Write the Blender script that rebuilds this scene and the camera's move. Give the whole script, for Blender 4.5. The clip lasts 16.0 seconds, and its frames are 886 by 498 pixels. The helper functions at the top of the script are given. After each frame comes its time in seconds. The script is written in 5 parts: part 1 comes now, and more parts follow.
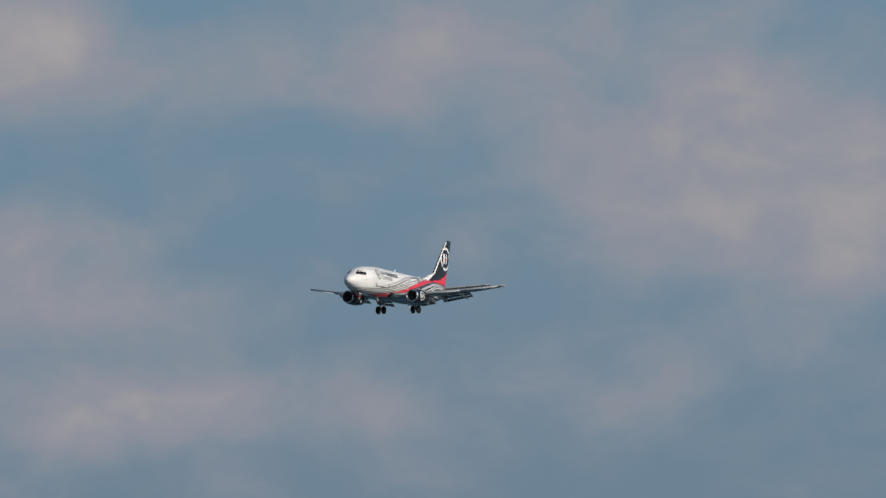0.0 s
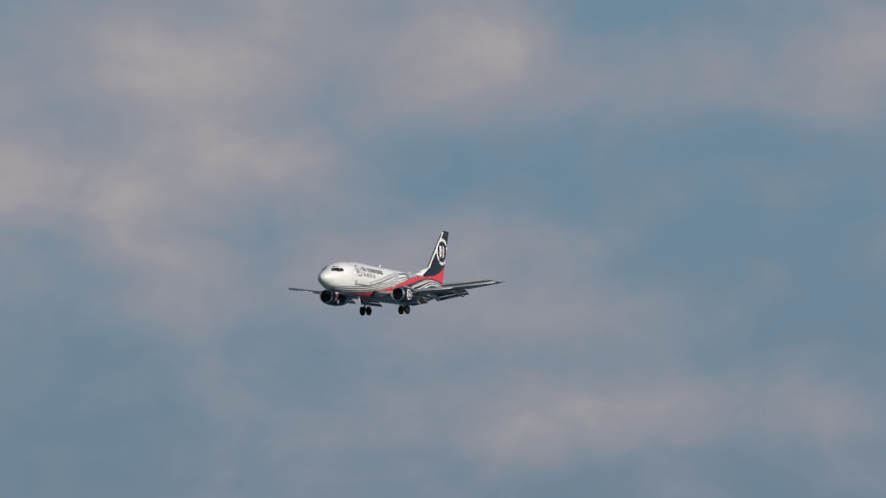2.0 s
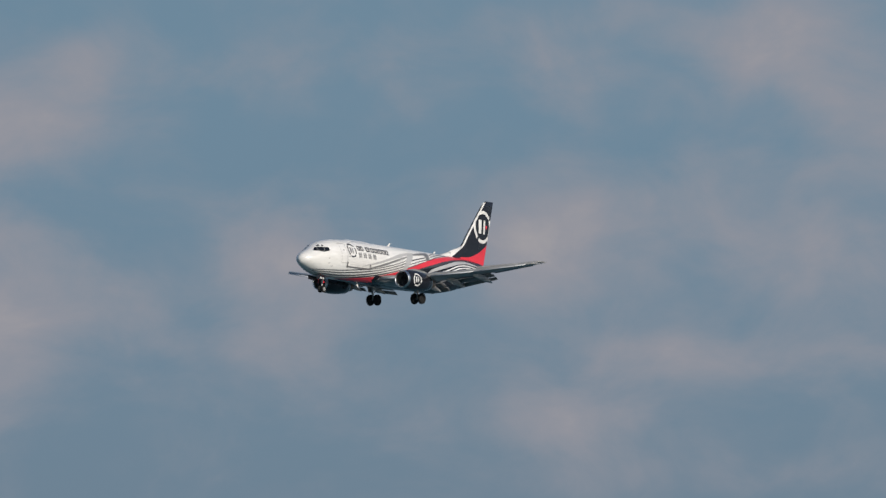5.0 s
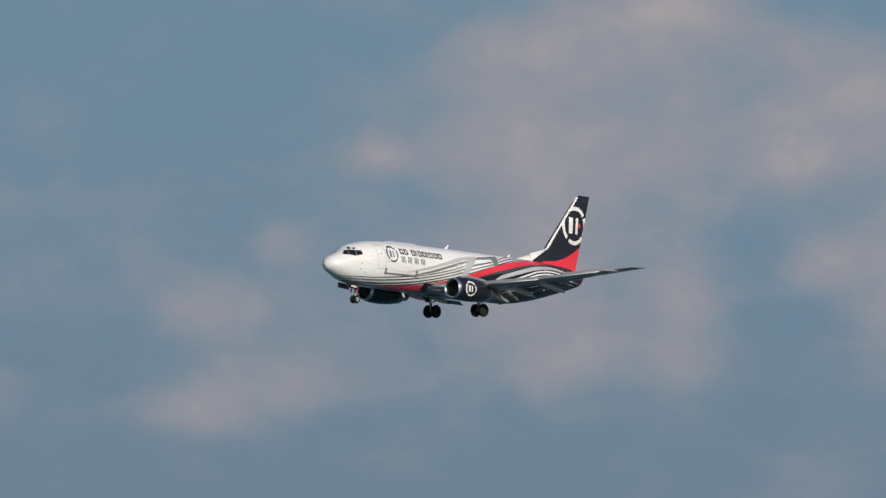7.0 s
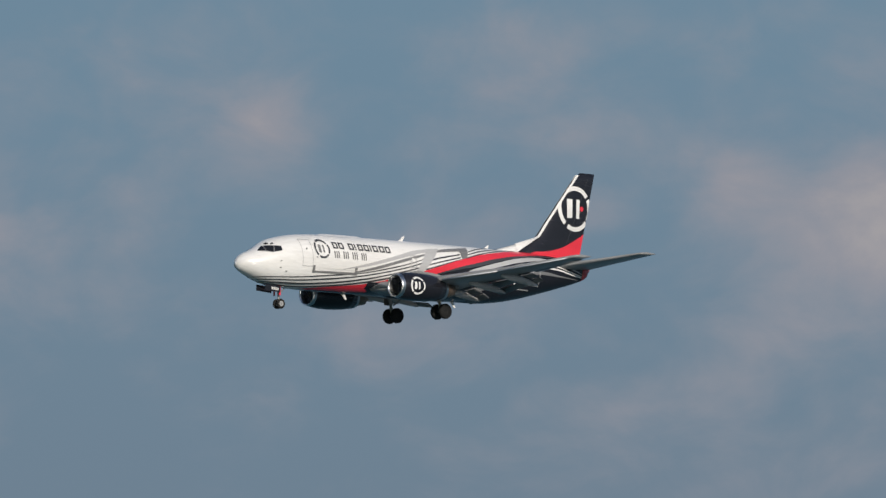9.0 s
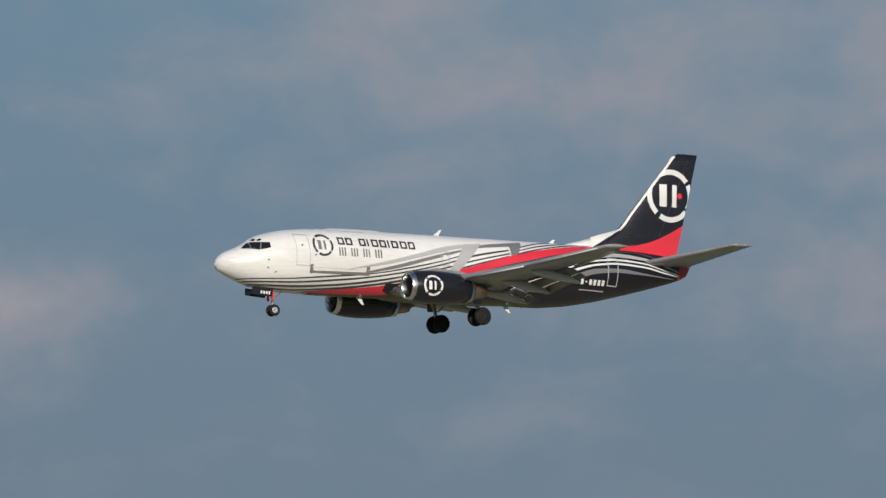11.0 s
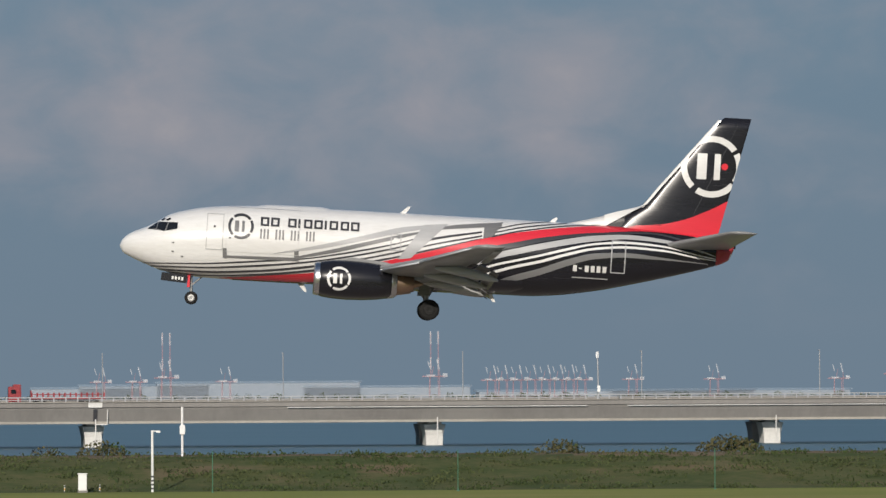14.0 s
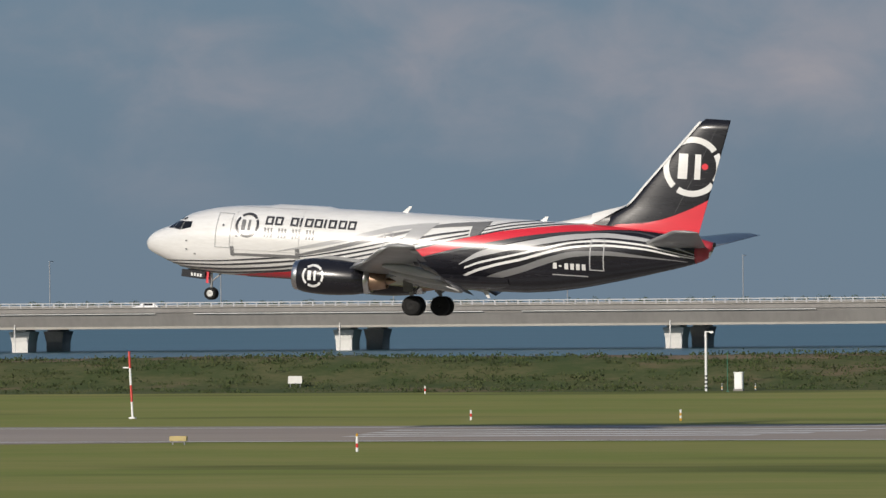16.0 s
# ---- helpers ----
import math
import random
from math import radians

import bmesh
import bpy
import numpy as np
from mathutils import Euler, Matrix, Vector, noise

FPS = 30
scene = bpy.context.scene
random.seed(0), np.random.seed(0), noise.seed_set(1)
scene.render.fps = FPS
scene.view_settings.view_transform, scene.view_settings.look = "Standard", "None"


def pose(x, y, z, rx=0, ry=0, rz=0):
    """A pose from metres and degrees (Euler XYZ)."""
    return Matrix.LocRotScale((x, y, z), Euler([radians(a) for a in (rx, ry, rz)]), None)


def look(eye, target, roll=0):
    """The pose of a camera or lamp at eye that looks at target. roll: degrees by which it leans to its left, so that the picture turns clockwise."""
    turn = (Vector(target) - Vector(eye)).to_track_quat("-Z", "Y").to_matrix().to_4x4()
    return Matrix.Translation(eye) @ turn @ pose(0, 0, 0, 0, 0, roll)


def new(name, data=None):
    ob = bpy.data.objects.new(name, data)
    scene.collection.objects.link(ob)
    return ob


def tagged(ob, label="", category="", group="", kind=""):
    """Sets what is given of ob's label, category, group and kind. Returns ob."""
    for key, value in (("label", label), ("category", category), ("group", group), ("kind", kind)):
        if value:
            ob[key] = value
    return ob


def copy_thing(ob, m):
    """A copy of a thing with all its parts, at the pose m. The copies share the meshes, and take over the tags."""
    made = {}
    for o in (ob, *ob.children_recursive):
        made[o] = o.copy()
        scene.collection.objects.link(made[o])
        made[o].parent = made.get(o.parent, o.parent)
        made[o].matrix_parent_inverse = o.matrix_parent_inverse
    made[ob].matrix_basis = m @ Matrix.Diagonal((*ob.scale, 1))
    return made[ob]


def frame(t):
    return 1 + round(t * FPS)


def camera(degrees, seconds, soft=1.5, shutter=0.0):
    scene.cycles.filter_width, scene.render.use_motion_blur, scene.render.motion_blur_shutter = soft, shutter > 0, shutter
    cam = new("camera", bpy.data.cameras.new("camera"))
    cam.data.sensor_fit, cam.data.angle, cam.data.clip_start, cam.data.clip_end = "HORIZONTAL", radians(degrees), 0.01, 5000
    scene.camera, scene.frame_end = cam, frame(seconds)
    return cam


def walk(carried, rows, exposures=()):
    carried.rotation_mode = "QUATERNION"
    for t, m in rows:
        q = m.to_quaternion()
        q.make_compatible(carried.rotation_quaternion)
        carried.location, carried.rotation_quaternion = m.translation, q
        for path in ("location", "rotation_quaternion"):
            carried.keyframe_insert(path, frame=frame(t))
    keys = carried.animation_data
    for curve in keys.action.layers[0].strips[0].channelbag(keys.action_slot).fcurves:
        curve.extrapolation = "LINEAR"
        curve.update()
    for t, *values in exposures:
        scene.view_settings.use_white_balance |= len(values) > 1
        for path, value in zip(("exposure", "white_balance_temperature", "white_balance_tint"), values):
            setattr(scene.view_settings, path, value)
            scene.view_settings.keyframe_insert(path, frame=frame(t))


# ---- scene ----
cam = camera(6.205, 16.0, soft=1.45)
EYE = (0.0, 0.0, 7.3)
# seconds, pan to the right of +Y, tilt above the horizon, lean (degrees)
VIEW = (
    (0.0, 67.8130, 3.8911, -0.339),
    (0.5, 67.1902, 3.8924, -0.330),
    (1.0, 66.4702, 3.8758, -0.349),
    (1.5, 65.6078, 3.8789, -0.227),
    (2.0, 64.6819, 3.9573, -0.719),
    (2.5, 63.7848, 3.8669, -0.147),
    (3.0, 62.7377, 3.8081, -0.316),
    (3.5, 61.5656, 3.7506, -0.343),
    (4.0, 60.3928, 3.7490, -0.347),
    (4.5, 59.1312, 3.7384, -0.351),
    (5.0, 57.7720, 3.7186, -0.355),
    (5.5, 56.3053, 3.6892, -0.359),
    (6.0, 54.7200, 3.6499, -0.363),
    (6.5, 53.1120, 3.6238, -0.354),
    (7.0, 50.7410, 3.4955, -0.319),
    (7.5, 48.8564, 3.3060, -0.320),
    (8.0, 46.7859, 3.1737, -0.338),
    (8.5, 44.5206, 3.1515, -0.415),
    (9.0, 41.8695, 3.0213, -0.407),
    (9.5, 38.9981, 2.8781, -0.399),
    (10.0, 35.8925, 2.7218, -0.391),
    (10.5, 32.5418, 2.5524, -0.382),
    (11.0, 28.9398, 2.3705, -0.374),
    (11.5, 25.0007, 2.1994, -0.360),
    (12.0, 21.2129, 1.8903, -0.373),
    (12.5, 16.8464, 1.6568, -0.521),
    (13.0, 12.5223, 1.4500, -0.560),
    (13.5, 7.9352, 1.2725, -0.769),
    (14.0, 3.4042, 1.0137, -0.338),
    (14.5, -1.0877, 0.8119, -0.440),
    (15.0, -5.8022, 0.5652, -0.465),
    (15.5, -10.4226, 0.4788, -0.495),
    (16.0, -14.9862, 0.3504, -0.462),
)


def aim(pan, tilt, lean):
    a, e = radians(pan), radians(tilt)
    d = Vector((math.sin(a) * math.cos(e), math.cos(a) * math.cos(e), math.sin(e)))
    return look(EYE, Vector(EYE) + 100 * d, lean)


walk(cam, [(t, aim(p, e, r)) for t, p, e, r in VIEW])

# ---- world and sun ----
SUN_DIR = Vector((-0.26, -0.85, 0.335)).normalized()
sun = new("sun", bpy.data.lights.new("sun", "SUN"))
sun.data.energy, sun.data.angle, sun.data.color = 3.8, radians(0.6), (1.0, 0.93, 0.84)
sun.matrix_world = look(SUN_DIR * 300, (0, 0, 0))


class Nodes:
    """Small helper to write node trees."""

    def __init__(self, tree):
        self.tree = tree
        tree.nodes.clear()

    def add(self, kind, **values):
        n = self.tree.nodes.new(kind)
        for k, v in values.items():
            if k == "operation":
                n.operation = v
            elif k == "data_type":
                n.data_type = v
            elif k == "blend_type":
                n.blend_type = v
        return n

    def put(self, socket, value):
        if isinstance(value, bpy.types.NodeSocket):
            self.tree.links.new(value, socket)
        else:
            socket.default_value = value

    def math(self, op, a, b=0.0, clamp=False):
        n = self.add("ShaderNodeMath", operation=op)
        n.use_clamp = clamp
        self.put(n.inputs[0], a)
        self.put(n.inputs[1], b)
        return n.outputs[0]

    def smooth(self, v, lo, hi):
        n = self.add("ShaderNodeMapRange")
        n.interpolation_type = "SMOOTHSTEP"
        self.put(n.inputs[0], v)
        n.inputs[1].default_value, n.inputs[2].default_value = lo, hi
        return n.outputs[0]

    def mix(self, fac, a, b, blend="MIX"):
        n = self.add("ShaderNodeMix", data_type="RGBA", blend_type=blend)
        self.put(n.inputs[0], fac)
        self.put(n.inputs[6], (*a, 1) if isinstance(a, tuple) else a)
        self.put(n.inputs[7], (*b, 1) if isinstance(b, tuple) else b)
        return n.outputs[2]

    def noise(self, vec, scale, detail=4.0, rough=0.55, distortion=0.0):
        n = self.add("ShaderNodeTexNoise")
        self.put(n.inputs["Vector"], vec)
        n.inputs["Scale"].default_value, n.inputs["Detail"].default_value = scale, detail
        n.inputs["Roughness"].default_value, n.inputs["Distortion"].default_value = rough, distortion
        return n.outputs[0]


# soft cumulus banks by stretch of sky: bearing, height (degrees), half width, half height, strength
BANKS = [(61.0, 3.8, 11.0, 2.6, 0.13)]
BANKS += [
    (70.65, 4.37, 0.46, 0.46, 0.85), (70.25, 3.78, 0.91, 0.23, 0.4), (70.05, 4.65, 1.14, 0.77, 0.8), (69.46, 4.05, 0.77, 0.32, 0.75), (69.06, 2.95, 1.37, 0.55, 0.35),
    (67.93, 3.96, 0.27, 0.18, 0.4), (67.88, 5.2, 1.0, 0.32, 0.55), (67.78, 5.3, 1.14, 0.27, 0.4), (67.48, 4.96, 0.91, 0.27, 0.4), (66.49, 2.87, 1.14, 0.32, 0.45),
    (65.62, 5.12, 0.82, 0.32, 0.5), (65.6, 2.77, 1.59, 0.27, 0.5), (65.11, 3.42, 0.91, 0.5, 0.5), (65.11, 2.63, 0.73, 0.27, 0.5), (65.02, 3.41, 1.37, 0.27, 0.35),
]
BANKS += [
    (64.87, 5.32, 0.5, 0.5, 0.85), (64.63, 5.35, 1.14, 0.32, 0.7), (64.63, 3.97, 1.05, 0.32, 0.4), (64.21, 3.72, 1.14, 0.36, 0.35), (63.24, 4.56, 0.55, 0.27, 0.8),
    (62.77, 5.27, 1.37, 0.59, 0.95), (62.65, 3.61, 0.68, 0.23, 0.45), (62.53, 4.05, 0.68, 0.36, 0.7), (62.17, 4.48, 1.18, 0.32, 1.05), (61.38, 4.6, 0.55, 0.36, 0.6),
    (60.6, 3.91, 0.91, 0.68, 0.35), (60.6, 3.04, 0.68, 0.23, 0.35), (60.29, 4.9, 0.64, 0.32, 0.4), (60.01, 5.22, 0.5, 0.32, 0.75), (59.41, 2.96, 0.55, 0.2, 0.65),
]
BANKS += [
    (58.78, 4.03, 0.18, 0.18, 0.5), (58.62, 2.57, 0.82, 0.27, 0.5), (58.46, 3.64, 0.59, 0.5, 0.5), (58.31, 3.67, 0.36, 0.32, 0.6), (56.57, 3.19, 0.73, 0.46, 0.55),
    (56.53, 3.67, 0.46, 0.27, 0.7), (56.21, 5.01, 0.91, 0.23, 0.35), (55.34, 5.09, 0.32, 0.23, 0.7), (54.87, 4.7, 0.59, 0.32, 0.65), (54.63, 3.35, 1.05, 0.55, 0.55),
    (54.39, 2.88, 0.55, 0.27, 0.4), (54.29, 2.92, 0.5, 0.46, 0.5), (54.24, 4.18, 0.27, 0.32, 0.5), (54.21, 3.51, 0.68, 0.55, 0.55), (53.97, 4.07, 0.27, 0.23, 0.5),
]
BANKS += [
    (53.93, 4.5, 0.77, 0.41, 0.65), (53.92, 4.54, 0.64, 0.27, 0.6), (53.48, 3.43, 0.27, 0.18, 0.5), (53.41, 4.18, 0.36, 0.27, 0.5), (53.34, 4.86, 0.68, 0.18, 0.45),
    (53.26, 3.32, 0.23, 0.16, 0.55), (53.14, 4.07, 0.32, 0.18, 0.55), (52.65, 4.42, 0.73, 0.55, 0.35), (52.53, 5.17, 0.5, 0.27, 0.7), (52.38, 3.04, 0.27, 0.41, 0.55),
    (52.15, 5.1, 0.55, 0.27, 0.8), (51.83, 4.11, 1.14, 0.68, 0.45), (51.56, 2.76, 0.91, 0.41, 0.5), (51.44, 4.31, 0.82, 0.59, 0.65), (51.36, 3.32, 0.91, 0.36, 0.5),
]
BANKS += [
    (51.32, 4.86, 0.41, 0.27, 0.75), (50.29, 4.15, 0.25, 0.14, 0.7), (49.58, 3.59, 0.2, 0.18, 0.5), (49.54, 2.56, 0.64, 0.23, 0.7), (49.22, 3.08, 0.59, 0.27, 0.65),
    (48.9, 2.37, 0.46, 0.18, 0.6), (47.07, 2.55, 0.64, 0.27, 0.65), (46.63, 2.23, 0.77, 0.23, 0.6), (46.08, 2.91, 0.41, 0.27, 0.5), (45.98, 2.99, 0.27, 0.18, 0.65),
    (45.49, 2.95, 0.68, 0.32, 0.6), (45.3, 2.99, 0.59, 0.23, 0.6), (44.83, 3.26, 0.27, 0.27, 0.45), (44.81, 3.3, 0.36, 0.27, 0.65), (44.73, 2.83, 0.55, 0.41, 0.55),
]
BANKS += [
    (43.92, 3.46, 0.5, 0.32, 0.6), (42.89, 3.26, 0.36, 0.18, 0.4), (42.73, 3.97, 0.68, 0.32, 0.35), (41.74, 2.95, 0.55, 0.27, 0.5), (41.54, 2.47, 1.14, 0.46, 0.45),
    (40.59, 3.93, 0.5, 0.36, 0.65), (37.7, 3.04, 1.79, 0.56, 0.5), (33.7, 3.44, 1.68, 0.56, 0.5), (33.2, 2.84, 1.34, 0.45, 0.4), (31.6, 2.04, 1.01, 0.5, 0.6),
    (28.6, 3.64, 2.13, 0.78, 0.5), (26.0, 1.99, 0.9, 0.36, 0.7), (23.0, 2.4, 0.78, 0.45, 0.4), (20.2, 2.1, 1.46, 0.39, 0.55), (19.8, 2.2, 1.01, 0.34, 0.6),
]
BANKS += [
    (17.6, 1.05, 0.67, 0.34, 0.45), (16.5, 2.35, 0.78, 0.36, 0.55), (14.6, 2.3, 1.23, 0.47, 0.6), (12.8, 2.35, 1.57, 0.67, 0.5), (9.2, 2.4, 1.46, 0.56, 0.35),
    (4.4, 2.2, 1.68, 0.67, 0.6), (1.8, 1.95, 1.34, 0.78, 0.6), (-0.8, 2.05, 1.46, 0.67, 0.7), (-3.1, 1.7, 1.01, 0.56, 0.5), (-4.6, 1.5, 1.12, 0.56, 0.35),
    (-6.8, 1.8, 1.57, 0.56, 0.45), (-11.3, 1.75, 1.79, 0.56, 0.5), (-11.8, 1.15, 0.67, 0.22, 0.4), (-13.8, 1.5, 1.34, 0.56, 0.5), (-16.2, 1.8, 1.01, 0.45, 0.3),
]


def make_world():
    world = bpy.data.worlds.new("sky")
    scene.world = world
    world.use_nodes = True
    n = Nodes(world.node_tree)
    sky = n.add("ShaderNodeTexSky")
    sky.sky_type, sky.sun_disc = "NISHITA", False
    sky.sun_elevation = math.asin(SUN_DIR.z)
    sky.sun_rotation = math.atan2(SUN_DIR.x, SUN_DIR.y)
    sky.air_density, sky.dust_density = 1.0, 1.5
    co = n.add("ShaderNodeTexCoord")
    gen = co.outputs["Generated"]
    sep = n.add("ShaderNodeSeparateXYZ")
    n.put(sep.inputs[0], gen)
    x, y, z = sep.outputs
    az = n.math("MULTIPLY", n.math("ARCTAN2", x, y), 180 / math.pi)
    el = n.math("MULTIPLY", n.math("ARCSINE", z), 180 / math.pi)
    com = n.add("ShaderNodeCombineXYZ")
    n.put(com.inputs[0], az)
    n.put(com.inputs[1], n.math("MULTIPLY", el, 1.5))
    dirs = com.outputs[0]
    fine = n.noise(dirs, 1.1, 7, 0.55, 0.3)
    broad = n.noise(dirs, 0.28, 4, 0.5)
    total = n.math("MULTIPLY", n.smooth(broad, 0.42, 0.72), 0.40)
    for a, e, wa, we, s in BANKS:
        u = n.math("DIVIDE", n.math("SUBTRACT", az, a), wa)
        v = n.math("DIVIDE", n.math("SUBTRACT", el, e), we)
        d = n.math("ADD", n.math("MULTIPLY", u, u), n.math("MULTIPLY", v, v))
        g = n.math("MULTIPLY", n.math("POWER", 2.718, n.math("MULTIPLY", d, -1.0)), s)
        total = n.math("SUBTRACT", n.math("ADD", total, g), n.math("MULTIPLY", total, g))
    cover = n.math("ADD", total, n.math("MULTIPLY", n.math("SUBTRACT", fine, 0.5), 1.25))
    mask = n.math("MULTIPLY", n.smooth(cover, 0.0, 0.98), n.smooth(el, 0.2, 1.5))
    blue = n.mix(n.smooth(el, 0.0, 5.5), (0.155, 0.215, 0.279), (0.153, 0.246, 0.330))
    low = n.mix(n.math("MULTIPLY", mask, 1.0), blue, n.mix(n.smooth(cover, 0.70, 1.3), (0.295, 0.296, 0.335), (0.400, 0.375, 0.375)))
    high = n.mix(1.0, sky.outputs[0], (0.10, 0.10, 0.105), "MULTIPLY")
    colour = n.mix(n.smooth(el, 7.0, 22.0), low, high)
    bg = n.add("ShaderNodeBackground")
    n.put(bg.inputs[0], colour)
    bg.inputs[1].default_value = 1.0
    out = n.add("ShaderNodeOutputWorld")
    n.put(out.inputs[0], bg.outputs[0])


make_world()


# ---- materials ----
def surface(name, base, other=None, rough=0.5, metal=0.0, scale=3.0, amount=0.5, bump=0.0, bump_scale=20.0, coat=0.0, stretch=(1, 1, 1), spots=None, shine=0.5, clear=0.0):
    """A paint, metal or ground with variation at two scales and fine relief."""
    m = bpy.data.materials.new(name)
    m.use_nodes = True
    n = Nodes(m.node_tree)
    b = n.add("ShaderNodeBsdfPrincipled")
    co = n.add("ShaderNodeTexCoord")
    mp = n.add("ShaderNodeMapping")
    n.put(mp.inputs[0], co.outputs["Object"])
    mp.inputs["Scale"].default_value = stretch
    vec = mp.outputs[0]
    other = other or tuple(c * 0.85 for c in base)
    f1 = n.noise(vec, scale, 5, 0.6)
    f2 = n.noise(vec, scale * 9, 3, 0.6)
    f = n.math("ADD", n.math("MULTIPLY", f1, 0.65), n.math("MULTIPLY", f2, 0.35))
    col = n.mix(n.math("MULTIPLY", n.smooth(f, 0.36, 0.66), amount), base, other)
    if spots:
        col = n.mix(n.smooth(n.noise(vec, spots[1], 4, 0.65), 0.55, 0.70), col, spots[0])
    n.put(b.inputs["Base Color"], col)
    n.put(b.inputs["Roughness"], n.math("ADD", rough - 0.06, n.math("MULTIPLY", f, 0.12)))
    b.inputs["Metallic"].default_value = metal
    b.inputs["Specular IOR Level"].default_value = shine
    b.inputs["Coat Weight"].default_value = coat
    b.inputs["Coat Roughness"].default_value = 0.08
    if bump:
        bp = n.add("ShaderNodeBump")
        bp.inputs["Strength"].default_value = bump
        n.put(bp.inputs["Height"], n.noise(vec, bump_scale, 4, 0.6))
        n.put(b.inputs["Normal"], bp.outputs[0])
    out = n.add("ShaderNodeOutputMaterial")
    # part see-through, thinning distant things the way haze would
    if clear:
        veil, both = n.add("ShaderNodeBsdfTransparent"), n.add("ShaderNodeMixShader")
        both.inputs[0].default_value = clear
        n.put(both.inputs[1], b.outputs[0])
        n.put(both.inputs[2], veil.outputs[0])
        n.put(out.inputs[0], both.outputs[0])
    else:
        n.put(out.inputs[0], b.outputs[0])
    return m


def skin(name, base, dirt=(0.45, 0.42, 0.38), amount=0.25, rough=0.32, coat=0.25, shine=0.5):
    """Glossy aircraft paint with faint streaks along the airflow and panel grime."""
    return surface(name, base, tuple(a * (1 - amount) + a * d * amount for a, d in zip(base, dirt)), rough, 0, 0.5, 1.0, 0.012, 3.0, coat, (0.35, 1, 2.2), shine=shine)


WHITE = skin("white_paint", (0.70, 0.695, 0.675))
BLACK = skin("black_paint", (0.010, 0.010, 0.013), (1.8, 1.8, 1.8), 0.4, 0.26, 0.1, 0.4)
RED = skin("red_paint", (0.62, 0.028, 0.045), (0.7, 0.7, 0.7), 0.3)
GREY = skin("mid_grey_paint", (0.165, 0.165, 0.165))
LIGHT = skin("light_grey_paint", (0.40, 0.40, 0.40))
DARK = skin("dark_grey_paint", (0.045, 0.045, 0.05))
WING = skin("wing_grey_paint", (0.235, 0.24, 0.245), (0.5, 0.48, 0.45), 0.5, 0.4)
FLAP = skin("flap_grey_paint", (0.15, 0.15, 0.15), (0.4, 0.38, 0.35), 0.7, 0.45)
SLAT = skin("pale_slat_paint", (0.52, 0.54, 0.56), (0.6, 0.6, 0.6), 0.5, 0.35)
CANOE = skin("pale_fairing_paint", (0.40, 0.40, 0.40), (0.5, 0.48, 0.45), 0.5, 0.4)
STEEL = surface("polished_steel", (0.62, 0.62, 0.62), (0.5, 0.5, 0.5), 0.28, 1.0, 2)
EXHAUST = surface("heat_tinted_metal", (0.34, 0.23, 0.16), (0.22, 0.16, 0.12), 0.42, 0.9, 3)
GLASS = surface("cockpit_glass", (0.012, 0.014, 0.018), None, 0.12, 0, 2, 0.3, shine=0.25)
RUBBER = surface("tyre_rubber", (0.010, 0.010, 0.010), (0.018, 0.018, 0.018), 0.8, 0, 6, 0.8, 0.1, 30, shine=0.2)
HUB = surface("wheel_hub", (0.42, 0.42, 0.41), (0.2, 0.2, 0.2), 0.45, 0.4, 6)
STRUT = surface("gear_strut", (0.30, 0.30, 0.30), (0.12, 0.12, 0.12), 0.4, 0.5, 5)
DUCTDARK = surface("intake_dark", (0.02, 0.02, 0.022), None, 0.5, 0.3, 6)


# ---- mesh helpers ----
def empty(name, at=(0, 0, 0), label="", category="", group="", kind=""):
    ob = new(name)
    ob.location = at
    return tagged(ob, label, category, group, kind)


def mesh_object(name, verts, faces, material, parent=None, label="", smooth=False):
    me = bpy.data.meshes.new(name)
    me.from_pydata([tuple(v) for v in verts], [], faces)
    me.materials.append(material)
    bm = bmesh.new()
    bm.from_mesh(me)
    bmesh.ops.recalc_face_normals(bm, faces=bm.faces)
    bm.to_mesh(me)
    bm.free()
    if smooth:
        me.polygons.foreach_set("use_smooth", [True] * len(me.polygons))
    ob = new(name, me)
    ob.parent = parent
    return tagged(ob, label)


def part(name, bm, material, parent, label="", smooth=False):
    me = bpy.data.meshes.new(name)
    bmesh.ops.recalc_face_normals(bm, faces=bm.faces)
    bm.to_mesh(me)
    bm.free()
    me.materials.append(material)
    if smooth:
        me.polygons.foreach_set("use_smooth", [True] * len(me.polygons))
    ob = new(name, me)
    ob.parent = parent
    return tagged(ob, label)


def box_bm(boxes, bevel=0.0):
    """Boxes as (centre, size) or (centre, size, turn matrix)."""
    bm = bmesh.new()
    for b in boxes:
        m = Matrix.Translation(b[0]) @ (b[2] if len(b) > 2 else Matrix.Identity(4)) @ Matrix.Diagonal((*b[1], 1))
        bmesh.ops.create_cube(bm, size=1, matrix=m)
    if bevel:
        bmesh.ops.bevel(bm, geom=bm.edges[:], offset=bevel, segments=2, affect="EDGES")
    return bm


def rod(bm, a, b, r0, r1=None, sides=8):
    a, b = Vector(a), Vector(b)
    m = Matrix.Translation((a + b) / 2) @ (b - a).to_track_quat("Z", "Y").to_matrix().to_4x4()
    bmesh.ops.create_cone(bm, cap_ends=True, segments=sides, radius1=r0, radius2=r0 if r1 is None else r1, depth=(b - a).length, matrix=m)
    return bm


def rods(list_of, sides=6):
    bm = bmesh.new()
    for a, b, r in list_of:
        rod(bm, a, b, r, None, sides)
    return bm


